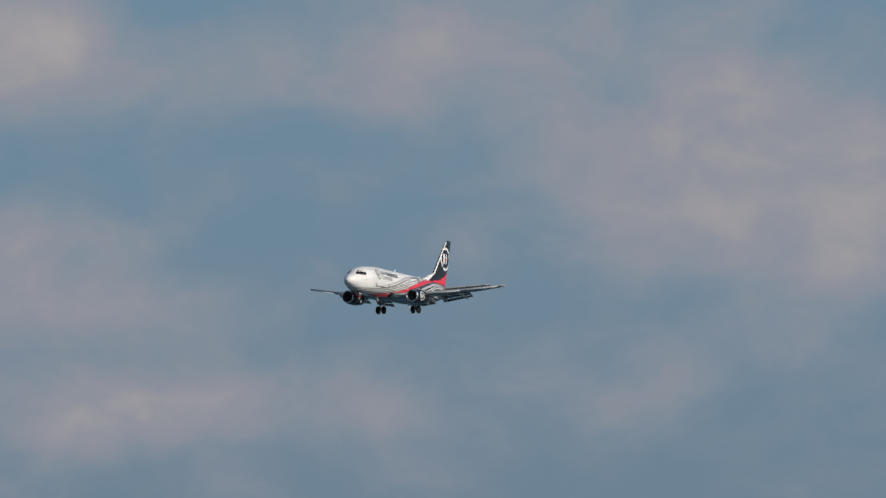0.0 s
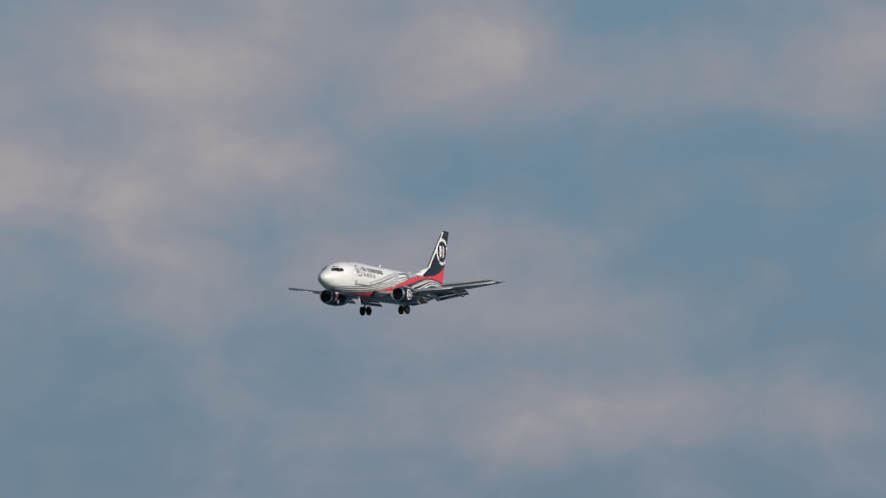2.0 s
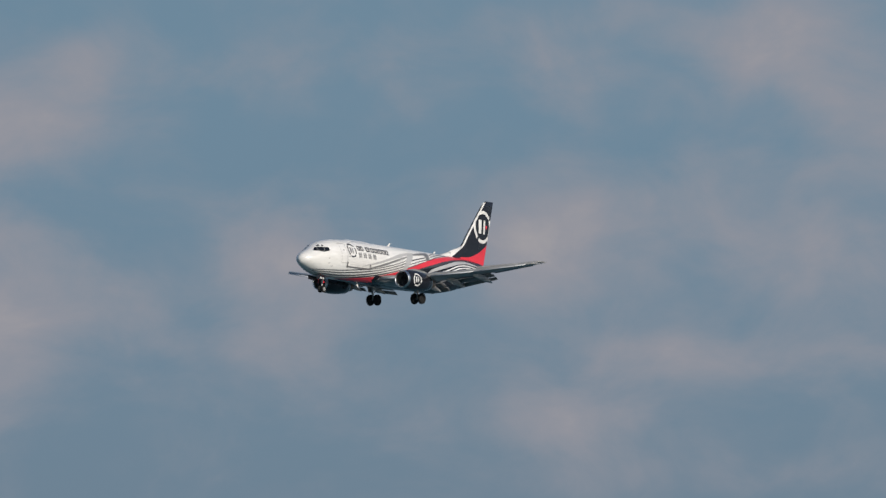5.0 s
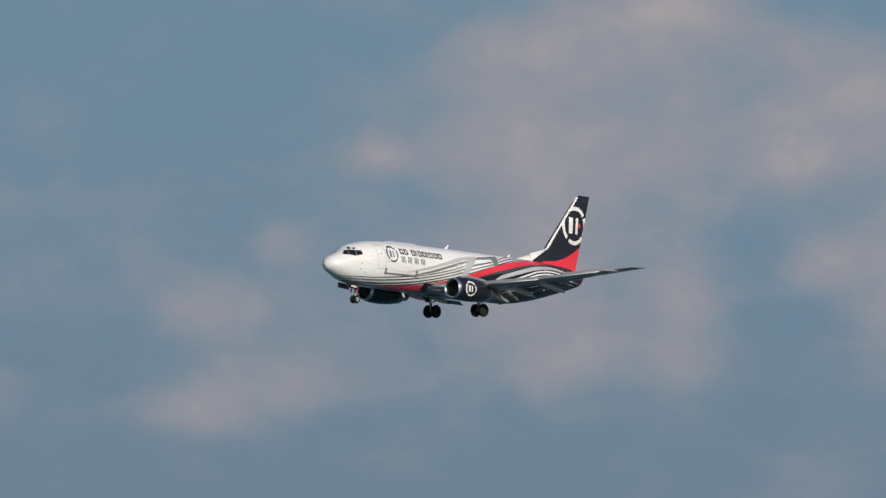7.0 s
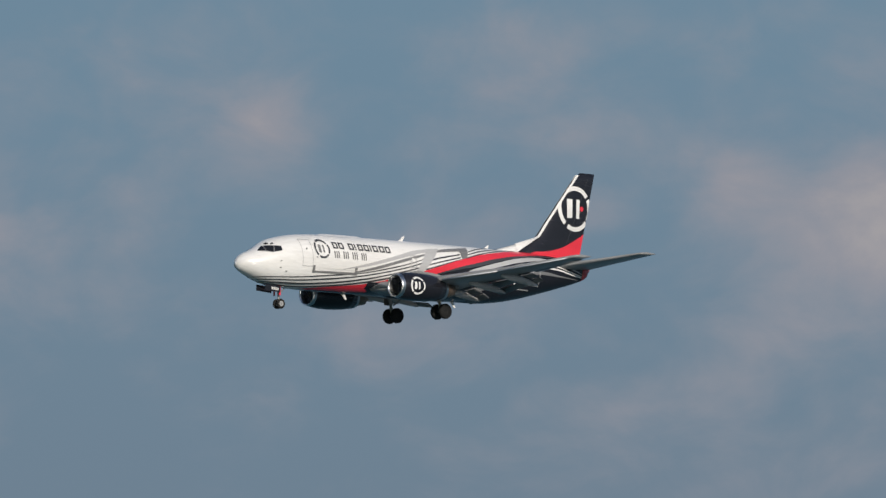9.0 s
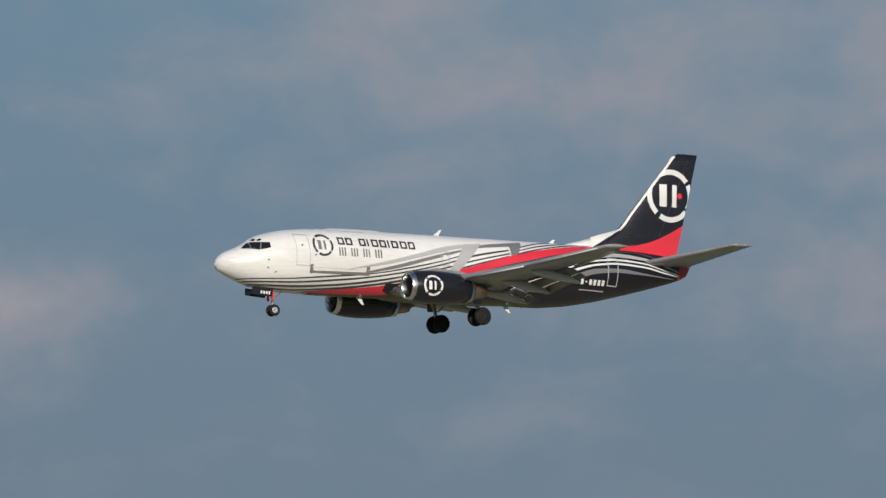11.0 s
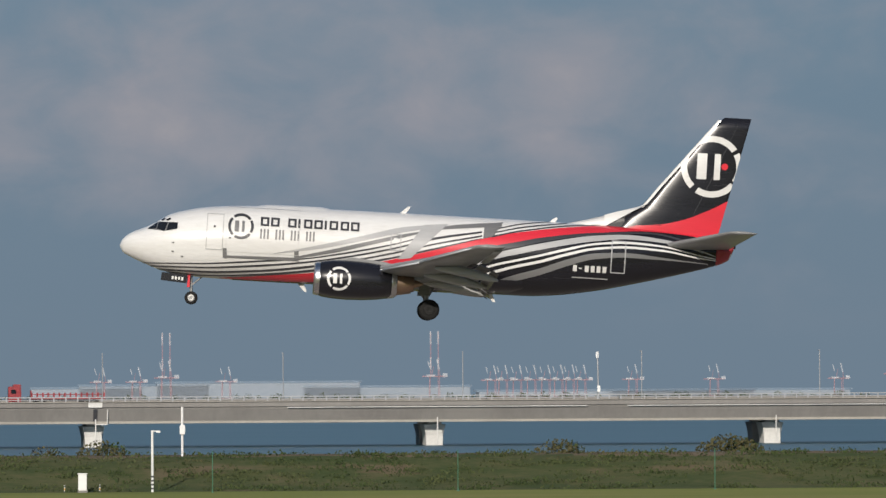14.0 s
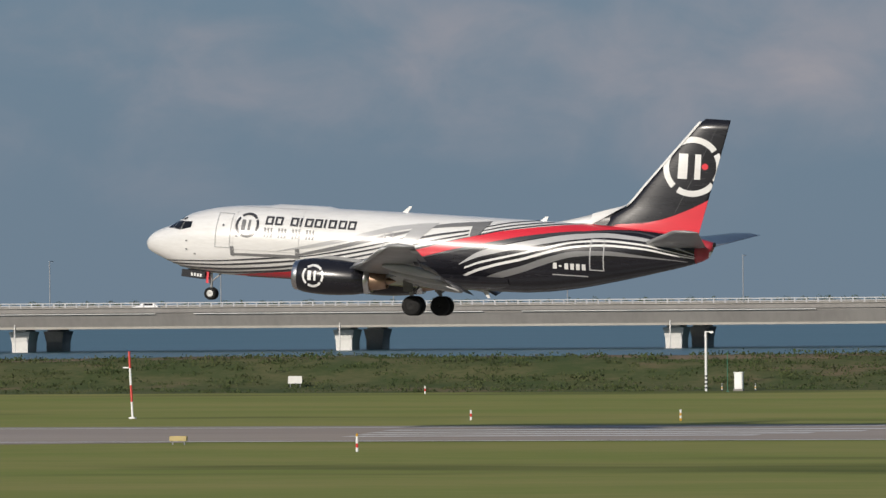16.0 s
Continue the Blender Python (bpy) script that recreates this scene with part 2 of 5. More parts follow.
def loft(rings, closed=True, caps=True):
    """Skin over rings of equal length."""
    verts, faces, k = [v for r in rings for v in r], [], len(rings[0])
    for i in range(len(rings) - 1):
        for j in range(k if closed else k - 1):
            a, b = i * k + j, i * k + (j + 1) % k
            faces.append((a, b, b + k, a + k))
    if caps and closed:
        faces.append(tuple(range(k)))
        faces.append(tuple(range((len(rings) - 1) * k, len(rings) * k)))
    return verts, faces


def curve_at(points, x):
    """Smooth value at x of a table of (x, value)."""
    xs = [p[0] for p in points]
    ys = [p[1] for p in points]
    if x <= xs[0]:
        return ys[0]
    if x >= xs[-1]:
        return ys[-1]
    i = max(k for k in range(len(xs) - 1) if xs[k] <= x)

    def slope(k):
        if k <= 0 or k >= len(xs) - 1:
            j = min(max(k, 0), len(xs) - 2) if k <= 0 else len(xs) - 2
            return (ys[j + 1] - ys[j]) / (xs[j + 1] - xs[j])
        a = (ys[k] - ys[k - 1]) / (xs[k] - xs[k - 1])
        b = (ys[k + 1] - ys[k]) / (xs[k + 1] - xs[k])
        return 0 if a * b <= 0 else 2 * a * b / (a + b)

    h = xs[i + 1] - xs[i]
    u = (x - xs[i]) / h
    return ((2 * u ** 3 - 3 * u ** 2 + 1) * ys[i] + (u ** 3 - 2 * u ** 2 + u) * h * slope(i)
            + (3 * u ** 2 - 2 * u ** 3) * ys[i + 1] + (u ** 3 - u ** 2) * h * slope(i + 1))


# ---- the airliner: x runs aft from the nose, -y is its port side, z up ----
TOP = [(0.00, 0.000), (0.13, 0.334), (0.58, 0.717), (1.36, 1.060), (1.85, 1.327), (2.53, 1.783), (3.37, 2.041), (4.25, 2.242), (5.43, 2.387), (7.05, 2.485), (10.01, 2.530), (15.94, 2.561), (21.87, 2.563), (24.83, 2.535), (27.80, 2.476), (30.18, 2.323), (32.16, 1.909)]
KEEL = [(0.00, 0.000), (0.17, -0.316), (0.66, -0.583), (1.42, -0.893), (2.23, -1.169), (3.28, -1.343), (4.62, -1.426), (7.29, -1.457), (10.25, -1.427), (16.18, -1.396), (19.14, -1.395), (21.22, -1.388), (22.99, -1.252), (25.04, -0.906), (26.79, -0.489), (29.42, 0.217), (31.17, 0.753), (31.97, 1.157), (32.18, 1.673)]
HALF = [(0, 0.0), (0.12, 0.30), (0.35, 0.56), (0.9, 0.92), (1.8, 1.28), (3.0, 1.60), (4.2, 1.78), (5.6, 1.87), (7, 1.88), (20, 1.88), (22.5, 1.84), (25, 1.62), (27.5, 1.22), (30, 0.72), (31.6, 0.38), (32.15, 0.2)]


def body(x):
    """Half width, top, keel and height of the greatest width at x."""
    w, t, k = curve_at(HALF, x), curve_at(TOP, x), curve_at(KEEL, x)
    return w, t, k, k + (t - k) * 0.52


def on_body(x, angle, lift=0.0, side=-1):
    w, t, k, c = body(x)
    h = (t - c) if angle > 0 else (c - k)
    return Vector((x, side * (w + lift) * math.cos(angle), c + (h + lift) * math.sin(angle)))


def angle_at(x, z):
    w, t, k, c = body(x)
    h = (t - c) if z > c else (c - k)
    return math.asin(max(-1, min(1, (z - c) / max(h, 1e-3))))


def decal(name, rows, material, parent, lift=0.012, label="", steps=8, sides=(-1, 1), length_step=0.35):
    """Paint or a panel that lies on the fuselage: rows of (x, upper z, lower z)."""
    up = [(r[0], r[1]) for r in rows]
    lo = [(r[0], r[2]) for r in rows]
    x0, x1 = rows[0][0], rows[-1][0]
    m = max(2, int((x1 - x0) / length_step))
    for side in sides:
        grid = []
        for i in range(m + 1):
            x = x0 + (x1 - x0) * i / m
            a, b = angle_at(x, curve_at(up, x)), angle_at(x, curve_at(lo, x))
            grid.append([on_body(x, a + (b - a) * j / steps, lift, side) for j in range(steps + 1)])
        v, f = loft(grid, False)
        mesh_object(name, v, f, material, parent, label, True)


def patch(name, corners, material, parent, lift=0.02, sides=(-1,), label=""):
    """A four-cornered marking on the fuselage, corners as (x, z) in order round it."""
    (ax, az), (bx, bz), (cx, cz), (dx, dz) = corners
    for side in sides:
        grid = []
        for i in range(7):
            u = i / 6
            t = (ax + (bx - ax) * u, az + (bz - az) * u)
            b = (dx + (cx - dx) * u, dz + (cz - dz) * u)
            row = []
            for j in range(7):
                w = j / 6
                x, z = t[0] + (b[0] - t[0]) * w, t[1] + (b[1] - t[1]) * w
                row.append(on_body(x, angle_at(x, z), lift, side))
            grid.append(row)
        v, f = loft(grid, False)
        mesh_object(name, v, f, material, parent, label, True)


def foil(chord_a, chord_b, thick, n=9):
    """An aerofoil ring of (fraction, height)."""
    pts = []
    for i in range(n + 1):
        u = (1 - math.cos(math.pi * i / n)) / 2
        pts.append((u, thick * 1.15 * (2.6 * math.sqrt(u + 1e-6) * (1 - u) * 0.55 + 0.12 * (1 - u))))
    low = [(u, -0.72 * h) for u, h in pts[1:-1]]
    return pts + low[::-1]


def wing_skin(name, stations, thick, material, parent, label=""):
    """stations: (y, leading x, trailing x, z, twist)."""
    rings = []
    for y, le, te, z, tw in stations:
        c = te - le
        rings.append([(le + u * c, y, z + h * c - u * c * math.tan(radians(tw))) for u, h in foil(0, 0, thick)])
    v, f = loft(rings)
    return mesh_object(name, v, f, material, parent, label, True)


def lathe(name, profile, centre, material, parent, label="", sides=28, squash=1.0, axis="x"):
    """A body of revolution about x: profile of (x, radius)."""
    rings = []
    for x, r in profile:
        ring = []
        for j in range(sides):
            a = 2 * math.pi * j / sides
            dz = r * math.sin(a)
            ring.append((centre[0] + x, centre[1] + r * math.cos(a), centre[2] + (dz * squash if dz < 0 else dz)))
        rings.append(ring)
    v, f = loft(rings, True, False)
    return mesh_object(name, v, f, material, parent, label, True)


def wheel(name, at, radius, width, parent, rim=None):
    tyre = [(-width / 2, radius * 0.55), (-width / 2, radius * 0.80), (-width * 0.40, radius * 0.93), (-width * 0.2, radius), (width * 0.2, radius), (width * 0.40, radius * 0.93), (width / 2, radius * 0.80), (width / 2, radius * 0.55)]
    hub = [(-width * 0.36, 0.01), (-width * 0.38, radius * 0.2), (-width * 0.46, radius * 0.3), (-width * 0.36, radius * 0.42), (-width * 0.46, radius * 0.56), (width * 0.46, radius * 0.56), (width * 0.36, radius * 0.42), (width * 0.46, radius * 0.3), (width * 0.38, radius * 0.2), (width * 0.36, 0.01)]
    holder = None
    for nm, prof, mat in (("tyre", tyre, RUBBER), ("rim", hub, rim or HUB)):
        rings = [[(at[0] + r * math.cos(2 * math.pi * j / 28), at[1] + s, at[2] + r * math.sin(2 * math.pi * j / 28)) for j in range(28)] for s, r in prof]
        v, f = loft(rings, True, False)
        if holder is None:
            holder = mesh_object(name, v, f, mat, parent, "black rubber landing wheel", True)
        else:
            mesh_object(nm, v, f, mat, holder, "grey metal rim", True)


def emblem(name, centre, radius, place, parent, ring_material, bar_material, with_dot=True):
    """A broken ring with plain bars in it. place(u, v) maps the flat mark to the surface."""
    def sheet(nm, pts_rows, mat, label=""):
        v, f = loft([[place(centre[0] + u, centre[1] + w) for u, w in row] for row in pts_rows], False)
        mesh_object(nm, v, f, mat, parent, label, False)

    for a0, a1 in ((38, 128), (140, 228), (240, 322), (-30, 30)):
        rows = []
        for i in range(13):
            a = radians(a0 + (a1 - a0) * i / 12)
            rows.append([(r * math.cos(a), r * math.sin(a)) for r in (radius * 0.80, radius * 0.90, radius)])
        sheet("emblem_ring", rows, ring_material, "segment of a broken ring emblem")
    bars = ((-0.48, -0.16, -0.42, 0.42), (0.08, 0.28, -0.42, 0.42))
    for a, b, c, d in bars:
        sheet("emblem_bar", [[(radius * (a + (b - a) * i / 3), radius * (c + (d - c) * j / 3)) for j in range(4)] for i in range(4)], bar_material)
    if with_dot:
        rows = [[(radius * (0.42 + r * math.cos(2 * math.pi * i / 14)), radius * (0.02 + r * math.sin(2 * math.pi * i / 14))) for r in (0.005, 0.11)] for i in range(15)]
        sheet("emblem_dot", rows, RED, "small red dot")


DARKRED = skin("dull_red_paint", (0.36, 0.03, 0.04))
STRUTDARK = surface("dark_wheel_hub", (0.014, 0.014, 0.014), None, 0.7, 0.0, 5, shine=0.2)


def build_airliner():
    plane = empty("cargo_airliner", (0, 0, 0), "white, black and red twin-engined cargo jet landing, gear down", "airplane")
    # fuselage
    xs = [0.0, 0.03, 0.08, 0.16, 0.3, 0.5, 0.75, 1.05, 1.4, 1.8, 2.2, 2.6, 3.0, 3.5, 4, 4.6, 5.2, 6] + [6.8 + 0.8 * i for i in range(30)] + [30.6, 31.2, 31.7, 32.0, 32.15]
    rings = []
    for x in xs:
        ring = []
        for j in range(48):
            a = 2 * math.pi * j / 48
            s = -1 if math.cos(a) >= 0 else 1
            ring.append(on_body(x, math.asin(math.sin(a)), 0, s))
        rings.append(ring)
    v, f = loft(rings)
    fus = mesh_object("fuselage", v, f, WHITE, plane, "white fuselage with sweeping grey, red and black bands", True)
    # paint
    red_up = [(5.21, -1.405), (7.27, -1.192), (10.22, -0.836), (13.14, -0.215), (16.06, 0.583), (18.97, 1.440), (21.02, 1.919), (23.37, 2.298), (24.84, 2.475), (26.61, 2.612), (28.38, 2.719), (30.76, 2.507), (31.98, 1.958)]
    red_lo = [(12.03, -1.497), (13.18, -0.776), (16.09, 0.140), (19.00, 0.968), (20.75, 1.370), (21.92, 1.648), (24.86, 2.092), (27.81, 2.329), (29.89, 2.217), (31.99, 1.781)]
    decal("red_band", [(x, z, curve_at(red_lo, x) - 0.03 if x > red_lo[0][0] else curve_at(KEEL, x) + 0.03) for x, z in red_up], RED, fus, 0.012)
    decal("black_belly", [(x, z, curve_at(KEEL, x) + 0.0) for x, z in red_lo[1:]] + [(32.1, 1.791, curve_at(KEEL, 32.1))], BLACK, fus, 0.018, "", 16)
    # narrow black strip painted for the shade under the red forward belly
    decal("keel_shade_strip", [(6.0, curve_at(KEEL, 6.0) + 0.04, curve_at(KEEL, 6.0)), (9.0, curve_at(KEEL, 9.0) + 0.06, curve_at(KEEL, 9)), (13.3, curve_at(KEEL, 13.3) + 0.3, curve_at(KEEL, 13.3))], BLACK, fus, 0.02)
    # stripes over the black tail
    for nm, mat, rows in (
        ("grey_stripe", LIGHT, [(18.47, -0.043, -0.072), (19.61, 0.708, 0.413), (20.77, 1.045, 0.720), (21.94, 1.352, 1.028), (24.87, 1.944, 1.649), (26.64, 2.080, 1.844), (28.43, 1.951, 1.774), (30.23, 1.556, 1.467), (31.49, 1.187, 1.158)]),
        ("white_stripe", WHITE, [(18.77, -0.172, -0.261), (19.64, 0.176, 0.058), (20.81, 0.484, 0.366), (21.97, 0.791, 0.673), (23.43, 1.220, 1.087), (24.89, 1.560, 1.457), (26.66, 1.726, 1.608), (28.44, 1.626, 1.537), (30.24, 1.290, 1.231), (31.59, 1.075, 1.045)]),
        ("white_stripe", WHITE, [(18.22, -0.887, -1.005), (19.08, -0.391, -0.539), (20.53, 0.112, -0.036), (21.99, 0.496, 0.348), (23.45, 0.969, 0.821), (24.91, 1.324, 1.206), (26.67, 1.490, 1.371), (28.46, 1.419, 1.316), (30.25, 1.157, 1.083), (31.59, 1.016, 0.986)]),
        ("grey_stripe", GREY, [(18.83, -1.117, -1.177), (20.56, -0.390, -0.715), (22.02, 0.082, -0.272), (23.47, 0.644, 0.290), (24.92, 1.028, 0.733), (26.70, 1.135, 0.899), (28.48, 1.006, 0.888), (30.86, 0.853, 0.823)]),
        ("dark_stripe", DARK, [(16.09, 0.140, 0.110), (19.00, 0.968, 0.790), (20.75, 1.370, 1.104), (21.92, 1.648, 1.411), (24.86, 2.092, 1.959), (27.81, 2.270, 2.181), (30.21, 1.851, 1.733)]),
    ):
        decal(nm, rows, mat, fus, 0.028, "", 4)
    # forward stripes
    for nm, mat, rows in (
        ("grey_band", LIGHT, [(8.09, 0.043, 0.014), (10.13, 0.522, 0.345), (13.05, 1.320, 1.055), (14.80, 1.796, 1.516), (17.07, 2.081, 2.007)]),
        ("grey_band", GREY, [(9.40, -0.026, -0.144), (11.32, 0.475, 0.268), (13.07, 0.966, 0.759), (14.82, 1.427, 1.250), (15.76, 1.632, 1.543)]),
        ("grey_band", GREY, [(16.34, 1.845, 1.726), (17.75, 2.107, 1.900), (19.92, 2.342, 2.121)]),
        ("dark_pinstripe", DARK, [(1.32, -0.809, -0.854), (4.28, -0.676, -0.735), (7.23, -0.379, -0.468), (9.58, -0.134, -0.193), (11.92, 0.334, 0.245), (14.26, 0.889, 0.816), (15.72, 1.333, 1.274)]),
        ("dark_pinstripe", DARK, [(1.69, -0.936, -0.995), (4.29, -0.868, -0.941), (7.24, -0.601, -0.704), (9.59, -0.311, -0.399), (11.94, 0.127, 0.038), (14.27, 0.683, 0.594), (16.60, 1.386, 1.268), (18.89, 1.820, 1.732)]),
        ("dark_pinstripe", DARK, [(2.08, -1.090, -1.149), (4.30, -1.074, -1.163), (7.25, -0.867, -0.970), (9.61, -0.547, -0.665), (11.95, -0.109, -0.198), (14.29, 0.446, 0.358), (16.62, 1.091, 1.002), (18.90, 1.614, 1.525)]),
        ("dark_pinstripe", DARK, [(2.53, -1.211, -1.270), (4.32, -1.281, -1.340), (7.27, -1.059, -1.162), (9.62, -0.754, -0.872), (11.96, -0.316, -0.434), (14.59, 0.287, 0.198), (16.64, 0.855, 0.766), (18.91, 1.466, 1.437)]),
        ("dark_pinstripe", DARK, [(19.76, 2.051, 1.992), (20.99, 2.362, 2.303), (22.46, 2.554, 2.525)]),
        ("dark_pinstripe", DARK, [(19.60, 1.834, 1.775), (21.00, 2.185, 2.111), (23.35, 2.534, 2.490)]),
        ("dark_pinstripe", DARK, [(19.41, 1.614, 1.526), (21.01, 2.008, 1.934), (23.65, 2.434, 2.375), (25.13, 2.552, 2.523)]),
    ):
        decal(nm, rows, mat, fus, 0.022, "", 3)
    patch("grey_chevron", ((15.86, 1.964), (17.09, 2.083), (15.25, 0.208), (14.55, 0.106)), LIGHT, fus, 0.034, (-1, 1))
    patch("grey_chevron", ((19.01, 2.213), (19.98, 2.346), (19.50, 1.590), (18.97, 1.440)), GREY, fus, 0.034, (-1, 1))
    for c in (((5.42, 0.149), (5.62, 0.161), (5.65, -0.370), (5.44, -0.324)), ((5.44, -0.206), (9.40, -0.115), (9.41, -0.292), (5.44, -0.324)), ((9.15, 0.196), (9.38, 0.240), (9.41, -0.292), (9.17, -0.247))):
        patch("door_bracket_mark", c, GREY, fus, 0.034, (-1,))
    # lettering as plain bars: two short words of bold blocks and a row of fine ones
    def block(px0, px1, top, base, material):
        for x0 in {px0, px1 - 0.11}:
            patch("name_bar", ((x0, top), (x0 + 0.11, top), (x0 + 0.11, base), (x0, base)), material, fus, 0.03)
        if px1 - px0 > 0.2:
            for z in (top, base + 0.10):
                patch("name_bar", ((px0 + 0.11, z), (px1 - 0.11, z), (px1 - 0.11, z - 0.10), (px0 + 0.11, z - 0.10)), material, fus, 0.03)

    for x in (7.32, 7.86, 8.75, 9.28, 9.58, 10.12, 10.66, 10.92, 11.50, 12.04):
        w = 0.11 if x in (9.28, 10.66) else 0.44
        block(x, x + w, 1.885, 1.425, DARK)
    for i in range(4):
        x = 7.32 + i * 0.80
        for k in range(3):
            patch("name_bar", ((x + 0.18 * k, 1.26), (x + 0.18 * k + 0.09, 1.26), (x + 0.18 * k + 0.09, 0.76), (x + 0.18 * k, 0.76)), GREY, fus, 0.03)
    emblem("emblem", (6.30, 1.34), 0.67, lambda x, z: on_body(x, angle_at(x, z), 0.032, -1), fus, DARK, GREY, False)
    # plain bars for the registration
    for i in range(6):
        x = 23.75 + i * 0.31
        w = 0.2 if i != 1 else 0.16
        if i == 1:
            patch("registration_bar", ((x, 0.24), (x + w, 0.24), (x + w, 0.17), (x, 0.17)), WHITE, fus, 0.03)
        else:
            patch("registration_bar", ((x, 0.36), (x + w, 0.36), (x + w, 0.04), (x, 0.04)), WHITE, fus, 0.03)
    patch("registration_bar", ((23.7, -0.24), (25.6, -0.24), (25.6, -0.30), (23.7, -0.30)), LIGHT, fus, 0.03)

    def outline(name, x0, x1, z0, z1, mat, t=0.05):
        for c in (((x0, z1), (x1, z1), (x1, z1 - t), (x0, z1 - t)), ((x0, z0 + t), (x1, z0 + t), (x1, z0), (x0, z0)), ((x0, z1), (x0 + t, z1), (x0 + t, z0), (x0, z0)), ((x1 - t, z1), (x1, z1), (x1, z0), (x1 - t, z0))):
            patch(name, c, mat, fus, 0.036)

    outline("door_outline", 4.52, 5.40, 0.05, 1.92, LIGHT, 0.03)
    outline("door_outline", 25.70, 26.48, 0.06, 1.74, LIGHT, 0.06)
    outline("hatch_outline", 14.15, 14.70, 0.55, 1.42, LIGHT, 0.05)
    outline("cargo_door_outline", 5.55, 9.35, 0.0, 2.35, skin("seam_paint", (0.66, 0.65, 0.63)), 0.02)
    patch("porthole", ((14.30, 1.20), (14.52, 1.20), (14.52, 0.92), (14.30, 0.92)), WHITE, fus, 0.04)
    patch("porthole", ((4.88, 1.30), (4.98, 1.30), (4.98, 1.20), (4.88, 1.20)), DARK, fus, 0.04)
    for x, z in ((2.75, 0.33), (2.75, -0.12), (3.25, -0.35), (5.7, 0.75)):
        patch("probe", ((x, z), (x + 0.12, z), (x + 0.12, z - 0.07), (x, z - 0.07)), GREY, fus, 0.04, (-1, 1))
    # cockpit glazing
    patch("window_surround", ((1.43, 0.931), (2.05, 1.354), (3.02, 1.353), (2.35, 0.868)), GREY, fus, 0.014, (-1, 1))
    for c in (((1.42, 0.945), (1.94, 1.332), (1.88, 0.973), (1.52, 0.921)), ((1.98, 1.320), (2.48, 1.335), (2.31, 0.850), (1.91, 0.960)), ((2.53, 1.338), (3.00, 1.337), (2.99, 1.025), (2.41, 0.886)), ((2.11, 1.461), (2.28, 1.575), (2.34, 1.504), (2.17, 1.390)), ((2.37, 1.477), (2.57, 1.578), (2.62, 1.492), (2.41, 1.405))):
        patch("cockpit_window", c, GLASS, fus, 0.022, (-1, 1), "dark cockpit window pane")
    # belly fairing
    rings = []
    for i in range(15):
        u = i / 14
        x = 10.6 + 10.6 * u
        s = math.sin(math.pi * u) ** 0.55
        k = curve_at(KEEL, x)
        rings.append([(x, (1.45 + 0.5 * s) * math.cos(a), k + 0.75 - (0.60 + 0.24 * s) * math.sin(a)) for a in [math.pi * j / 16 for j in range(17)]])
    v, f = loft(rings, False)
    mesh_object("belly_fairing", v, f, BLACK, plane, "black wing root fairing", True)
    # wings
    for s in (-1, 1):
        st = [(s * 1.2, 10.9, 18.7, -1.02, 1), (s * 1.9, 11.5, 18.7, -0.95, 1), (s * 3.2, 12.45, 18.55, -0.80, 0.8), (s * 4.9, 13.35, 18.45, -0.58, 0.5), (s * 9.5, 15.85, 19.1, 0.03, 0), (s * 14.2, 18.25, 19.85, 0.80, -1), (s * 14.44, 18.6, 19.95, 0.85, -1)]
        cut = [(y, le, te - (te - le) * (0.16 if abs(y) < 10 else 0.04), z, tw) for y, le, te, z, tw in st]
        wing = wing_skin("wing", cut, 0.115, WING, plane, "light grey swept wing with slats and flaps extended")
        # slats drooped in front of the leading edge
        for y0, y1 in ((5.9, 9.4), (9.5, 13.9)):
            rows = []
            for y in (y0, y1):
                le = curve_at([(abs(a[0]), a[1]) for a in st], y)
                z = curve_at([(abs(a[0]), a[3]) for a in st], y)
                c = 0.55 if y < 9 else 0.42
                rows.append((s * y, le - 0.28, le - 0.28 + c, z - 0.14, -14))
            wing_skin("slat", rows, 0.16, SLAT, wing, "drooped leading edge slat")
        # pale glove between body and engine
        wing_skin("inboard_leading_edge", [(s * 1.7, 11.15, 12.6, -0.96, -4), (s * 4.0, 12.70, 13.9, -0.72, -4)], 0.16, SLAT, wing, "pale inboard leading edge")
        # flaps: three slotted segments in two banks
        for y0, y1 in ((2.0, 4.3), (5.5, 9.6)):
            for k, (back, drop, chord, tw) in enumerate(((-0.55, -0.05, 0.40, 6), (-0.02, -0.12, 0.80, 17), (0.86, -0.44, 0.52, 30))):
                rows = []
                for y in (y0, y1):
                    te = curve_at([(abs(a[0]), a[2]) for a in st], y)
                    z = curve_at([(abs(a[0]), a[3]) for a in st], y)
                    q = 1.0 if y < 6 else 0.72
                    rows.append((s * y, te + (back - 0.55) * q, te + (back - 0.55 + chord) * q, z + (drop - 0.02) * q, tw))
                # first vane painted dark, standing in for the shaded slot at the wing
                wing_skin("flap", rows, 0.13, DARK if k == 0 else FLAP, wing, "lowered grey slotted flap")
        rows = [(s * y, curve_at([(abs(a[0]), a[2]) for a in st], y) - 0.42, curve_at([(abs(a[0]), a[2]) for a in st], y), curve_at([(abs(a[0]), a[3]) for a in st], y), 2) for y in (9.8, 13.7)]
        wing_skin("aileron", rows, 0.12, WING, wing)
        for y in (3.3, 6.1, 8.9):
            te = curve_at([(abs(a[0]), a[2]) for a in st], y)
            z = curve_at([(abs(a[0]), a[3]) for a in st], y)
            rings = []
            for i in range(11):
                u = i / 10
                r = 0.20 * math.sin(math.pi * min(1, u * 0.94 + 0.03)) ** 0.6
